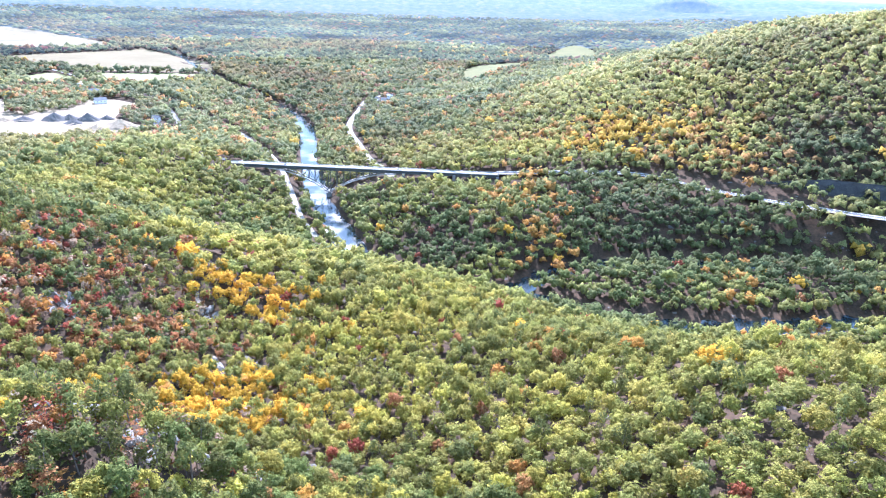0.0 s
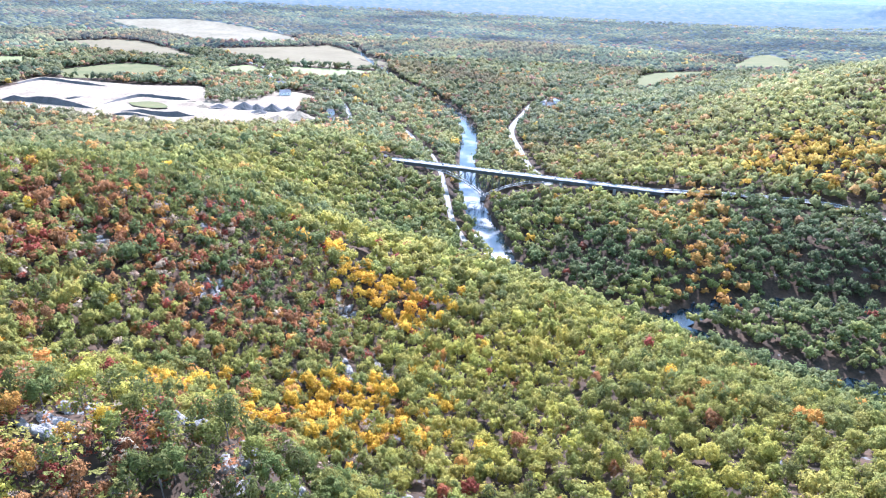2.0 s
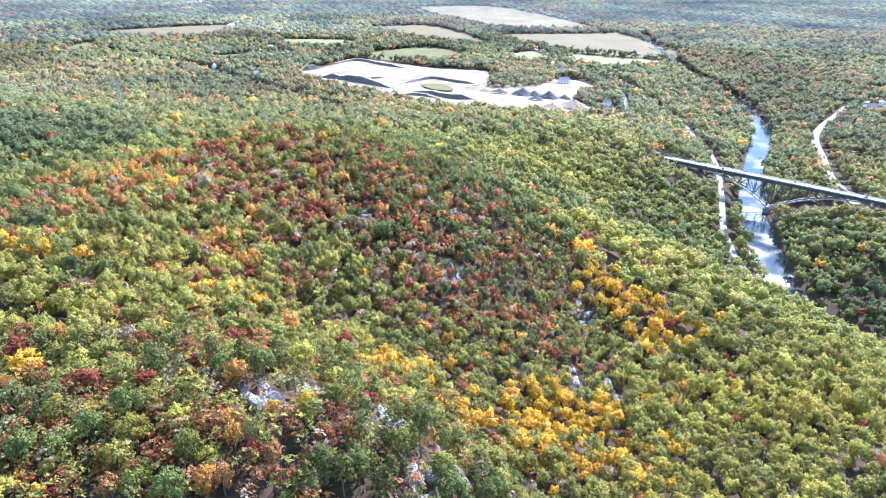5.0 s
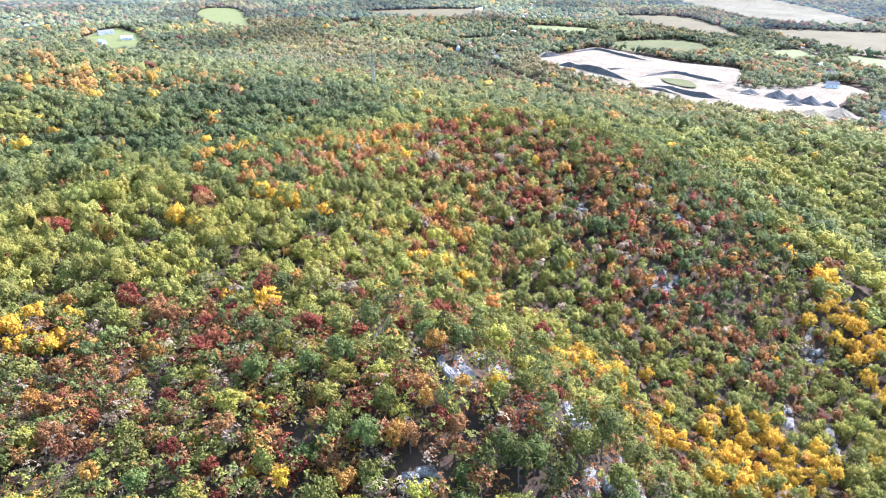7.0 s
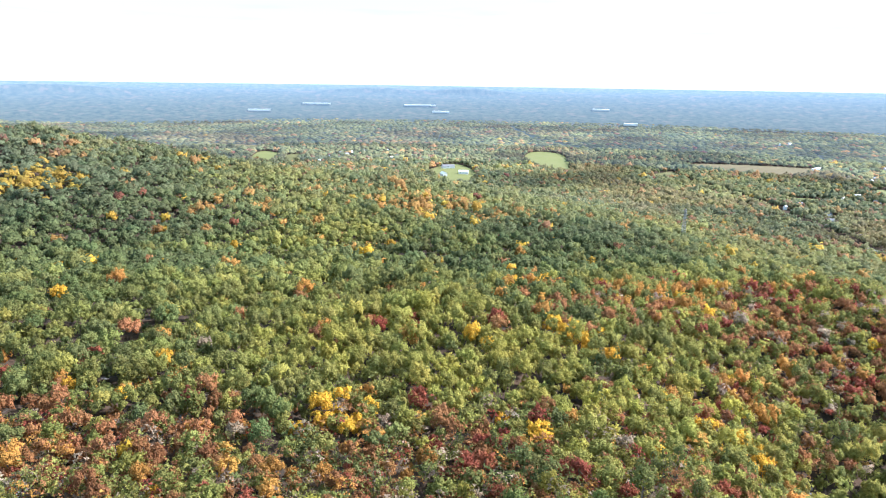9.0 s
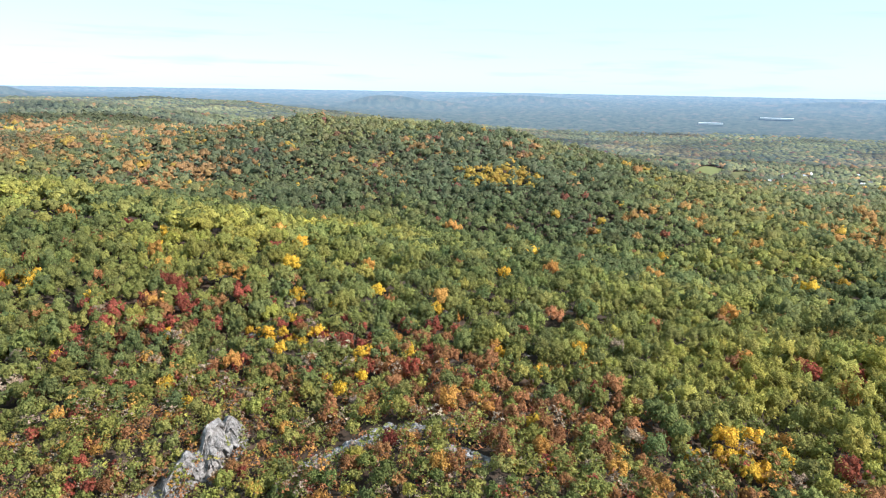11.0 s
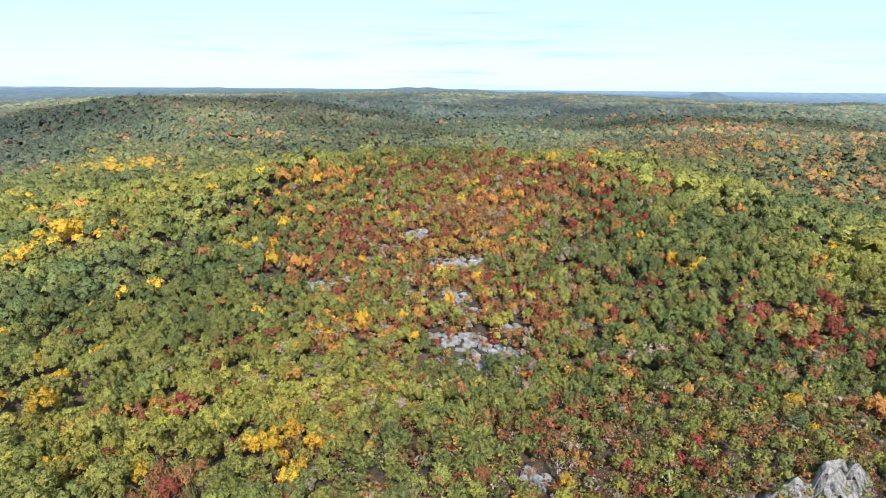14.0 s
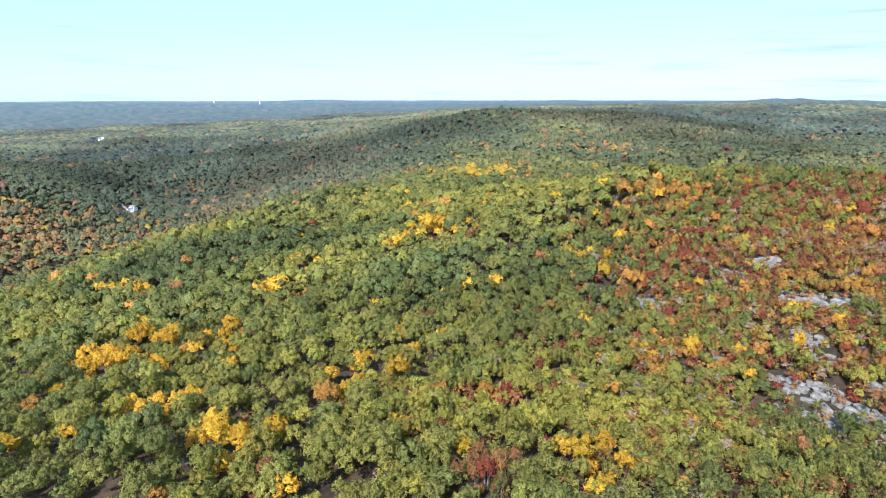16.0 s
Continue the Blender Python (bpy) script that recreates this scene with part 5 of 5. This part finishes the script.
# ---- sand pit: cut banks, stockpiles ----
def bank(line, high_m, wide, label, seed):
    """A cut face: a long steep step with a flat top."""
    pts = np.array(smooth_line(line, 6))
    way = np.gradient(pts, axis=0)
    way /= np.linalg.norm(way, axis=1)[:, None]
    side = np.stack([-way[:, 1], way[:, 0]], 1)
    z0 = land(pts[:, 0], pts[:, 1]) + 1.0
    n = len(pts)
    taper = np.minimum(1, np.minimum(np.arange(n), np.arange(n)[::-1]) / 4.0)
    wob = 1 + 0.3 * fbm(pts[:, 0], pts[:, 1], 30, seed, 2)
    rows = []
    for off, up in ((-wide * 0.5, -1.0), (-wide * 0.28, 1.0), (wide * 0.1, 0.95), (wide * 0.9, -1.0)):
        rows.append(np.c_[pts + side * off * (0.6 + 0.4 * taper)[:, None], z0 + np.where(up > 0, high_m * up * taper * wob, up)])
    v = np.concatenate(rows)
    q = np.array([(a * n + k, a * n + k + 1, (a + 1) * n + k + 1, (a + 1) * n + k) for a in range(3) for k in range(n - 1)])
    # steep faces take the dark gravel colour as painted shade; tops stay sand
    ob = new("pit_bank", triangles_mesh("pit_bank", v, q, [GRAVEL_AND_SHADE, SAND], smooth=False, index=np.repeat((0, 1, 1), n - 1)))
    return tagged(ob, label, "sand bank")


bank([(-1158, 1051), (-1111, 1068), (-1038, 1075), (-950, 1071)], 11, 30, "long cut bank in the sand pit, shade put into its face colour", 1)
bank([(-1080, 1090), (-1060, 1121), (-1054, 1160)], 4, 16, "cut bank in the sand pit, shade put into its face colour", 2)
bank([(-973, 1104), (-976, 1176), (-958, 1223), (-893, 1223), (-850, 1235)], 6, 26, "cut bank in the sand pit, shade put into its face colour", 3)
bank([(-899, 1074), (-850, 1084), (-794, 1078), (-750, 1100)], 8, 30, "cut bank in the sand pit, shade put into its face colour", 4)
bank([(-895, 1034), (-861, 1054), (-811, 1054)], 5, 20, "cut bank in the sand pit, shade put into its face colour", 5)
bank([(-776, 1010), (-741, 1027)], 5, 18, "cut bank in the sand pit, shade put into its face colour", 6)
bank([(-1258, 1069), (-1261, 1103), (-1261, 1141)], 8, 22, "cut bank in the sand pit, shade put into its face colour", 7)
bank([(-1284, 1211), (-1275, 1279), (-1175, 1277), (-1088, 1280)], 5, 20, "cut bank in the sand pit, shade put into its face colour", 8)
bank([(-779, 1168), (-736, 1187)], 5, 20, "cut bank in the sand pit, shade put into its face colour", 9)
bank([(-666, 1155), (-653, 1191)], 5, 18, "cut bank in the sand pit, shade put into its face colour", 10)
patch("pit_meadow", [(-935, 1140), (-905, 1168), (-868, 1160), (-838, 1130), (-862, 1112), (-905, 1118)], MEADOW, "dry grassy patch inside the sand pit", "meadow", lift=4.0, keep_clear=False)


def stockpile(x, y, r, h, mat, label, seed):
    bm = bmesh.new()
    g = random.Random(seed)
    bmesh.ops.create_cone(bm, segments=22, radius1=r, radius2=r * 0.06, depth=h)
    bmesh.ops.subdivide_edges(bm, edges=[e for e in bm.edges if abs(e.verts[0].co.z - e.verts[1].co.z) > h * 0.5], cuts=3)
    for v in bm.verts:
        k = 1 + g.uniform(-0.09, 0.09)
        v.co.x *= k * 1.15
        v.co.y *= k
    me = bpy.data.meshes.new("stockpile")
    bm.to_mesh(me)
    bm.free()
    me.materials.append(mat)
    ob = new("stockpile", me)
    ob.location = (x, y, float(land(x, y)) + h / 2 + 2.0)
    return tagged(ob, label, "stockpile", group="stockpiles in the sand pit")


for k, (sx, sy, sr, sh, mat) in enumerate([(-712, 1205, 20, 13, GRAVEL_AND_SHADE), (-690, 1215, 15, 9, GRAVEL_AND_SHADE), (-655, 1215, 18, 13, GRAVEL_AND_SHADE), (-665, 1180, 14, 7, GRAVEL_AND_SHADE), (-572, 1165, 30, 15, SAND), (-600, 1135, 18, 8, SAND), (-760, 1190, 16, 7, GRAVEL_AND_SHADE), (-790, 1180, 12, 5, SAND), (-630, 1235, 12, 7, GRAVEL_AND_SHADE)]):
    stockpile(sx, sy, sr, sh, mat, "dark gravel stockpile in the sand pit" if mat is GRAVEL_AND_SHADE else "pale sand stockpile in the pit", k)


# ---- houses, sheds and far warehouses ----
def house(x, y, long, wide, high, turn, roof_mat, label, name="house", flat=False, lift=0.0):
    """Walls, a gabled roof with eaves, a door and windows."""
    px, py, pz = drawn_in(np.array(x, float), np.array(y, float), land(np.array([x], float), np.array([y], float))[0] + lift)
    d = math.hypot(x - HOVER[0], y - HOVER[1])
    k = math.hypot(float(px) - HOVER[0], float(py) - HOVER[1]) / d
    root = new(name)
    root.matrix_world = pose(float(px), float(py), float(pz), 0, 0, turn) @ Matrix.Scale(k, 4)
    bm = bmesh.new()
    block(bm, -long / 2, long / 2, -wide / 2, wide / 2, -3, high)
    part("wall", bm, WHITE, root)
    rise = 0.25 if flat else wide * 0.36
    bm = bmesh.new()
    a, b, e = long / 2 + 0.5, wide / 2 + 0.5, 0.18
    prof = [(-b, high - 0.15), (0, high + rise), (b, high - 0.15), (b, high - 0.15 + e), (0, high + rise + e), (-b, high - 0.15 + e)]
    rows = [[bm.verts.new((s, q, w)) for q, w in prof] for s in (-a, a)]
    for i in range(6):
        bm.faces.new((rows[0][i], rows[0][(i + 1) % 6], rows[1][(i + 1) % 6], rows[1][i]))
    bm.faces.new(rows[0]), bm.faces.new(rows[1][::-1])
    for s in (-long / 2, long / 2):
        bm.faces.new([bm.verts.new((s, q, w)) for q, w in ((-wide / 2, high), (wide / 2, high), (0, high + rise))])
    part("roof", bm, roof_mat, root)
    if not flat:
        bm = bmesh.new()
        block(bm, long * 0.2 - 0.4, long * 0.2 + 0.4, -0.4, 0.4, high, high + rise + 1.1)
        part("chimney", bm, CONCRETE, root)
        for s in (-1, 1):
            for wx in (-0.3, 0.0, 0.3):
                bm = bmesh.new()
                block(bm, wx * long - 0.6, wx * long + 0.6, s * wide / 2 - 0.03, s * wide / 2 + 0.03, high * 0.45, high * 0.8)
                part("window", bm, GLASS, root)
    return tagged(root, label, "building", group=name.replace("_", " ") + "s on the plain")


g2 = random.Random(4)
for hx, hy in VILLAGE:
    house(hx, hy, g2.uniform(11, 17), g2.uniform(8, 10), g2.uniform(4.5, 6.5), g2.uniform(0, 180), ROOF if g2.random() < 0.5 else PALE_ROOF, "white clapboard house with pitched roof among trees", lift=2.0)
house(-2140, 210, 42, 16, 6, 100, ROOF, "long white school building on a lawn", "long_building", lift=1.0)
house(-2020, 250, 30, 14, 6, 80, PALE_ROOF, "white building with pale roof on a lawn", "long_building", lift=1.0)
house(-1985, 185, 26, 14, 6, 20, PALE_ROOF, "white building with pale roof on a lawn", "long_building", lift=1.0)
house(-785, 1480, 40, 18, 7, 40, ROOF, "grey plant shed at the sand pit", "plant_shed", lift=1.5)
house(-715, 1385, 24, 14, 7, 40, ROOF, "grey shed with dark roof at the pit", "plant_shed", lift=2.5)
house(-850, 1570, 34, 16, 6, 120, PALE_ROOF, "pale roofed shed by the railway", "plant_shed", lift=1.5)
house(-2160, 1510, 70, 22, 7, 130, PALE_ROOF, "long pale barn at a field's edge", "barn", True, lift=1.0)
for wx, wy, wl_, ww in [(-6050, -1200, 200, 60), (-5900, 430, 150, 60), (-7800, -900, 320, 110), (-7600, 300, 360, 100), (-6900, 2200, 180, 70), (-4300, 1600, 90, 40), (-4200, 4300, 200, 80), (-2900, 5900, 260, 90)]:
    house(wx, wy, wl_, ww, 11, math.degrees(math.atan2(-wx, wy)), PALE_ROOF, "long white flat-roofed warehouse far out on the plain", "warehouse", True, lift=14.0)


# ---- lattice mast on the forest's edge, wind turbines on the far ridge ----
mast = new("lattice_mast")
mx, my, mh = -905.0, 466.0, 52.0
mast.location = (mx, my, float(land(mx, my)))
for sx in (-1, 1):
    for sy in (-1, 1):
        part("leg", bars([((sx * 3.2, sy * 3.2, -1), (sx * 0.7, sy * 0.7, mh))], 0.35), PALE_STEEL, mast)
rungs = []
for k in range(13):
    za, zb = mh * k / 13, mh * (k + 1) / 13
    wa, wb = 3.2 - 2.5 * k / 13, 3.2 - 2.5 * (k + 1) / 13
    for (ax, ay), (bx, by) in (((-1, -1), (1, -1)), ((1, -1), (1, 1)), ((1, 1), (-1, 1)), ((-1, 1), (-1, -1))):
        rungs += [((ax * wa, ay * wa, za), (bx * wb, by * wb, zb)), ((bx * wa, by * wa, za), (ax * wb, ay * wb, zb))]
part("bracing", bars(rungs, 0.2), PALE_STEEL, mast)
part("antenna_arm", bars([((-5, 0, mh - 4), (5, 0, mh - 4)), ((0, -5, mh - 9), (0, 5, mh - 9))], 0.4), PALE_STEEL, mast)
tagged(mast, "tall grey steel lattice mast rising from the forest", "mast")


def turbine(bearing, d, foot, tall, spin):
    root = new("wind_turbine")
    root.matrix_world = pose(HOVER[0] - math.sin(radians(bearing)) * d, HOVER[1] + math.cos(radians(bearing)) * d, foot, 0, 0, bearing)
    bm = bmesh.new()
    bmesh.ops.create_cone(bm, cap_ends=True, segments=12, radius1=tall * 0.045, radius2=tall * 0.03, depth=tall, matrix=Matrix.Translation((0, 0, tall / 2)))
    part("tower", bm, WHITE, root)
    bm = bmesh.new()
    block(bm, -tall * 0.03, tall * 0.03, -tall * 0.07, tall * 0.05, tall * 0.99, tall * 1.05)
    part("nacelle", bm, WHITE, root)
    for k in range(3):
        a = radians(spin + 120 * k)
        part("blade", bars([((0, -tall * 0.08, tall * 1.02), (math.sin(a) * tall * 0.5, -tall * 0.08, tall * 1.02 + math.cos(a) * tall * 0.5))], tall * 0.022), WHITE, root)
    return tagged(root, "white wind turbine on a far ridge", "wind turbine", group="wind turbines")


turbine(-131.8, 4300, 248, 66, 20)
turbine(-135.4, 4300, 256, 60, 50)
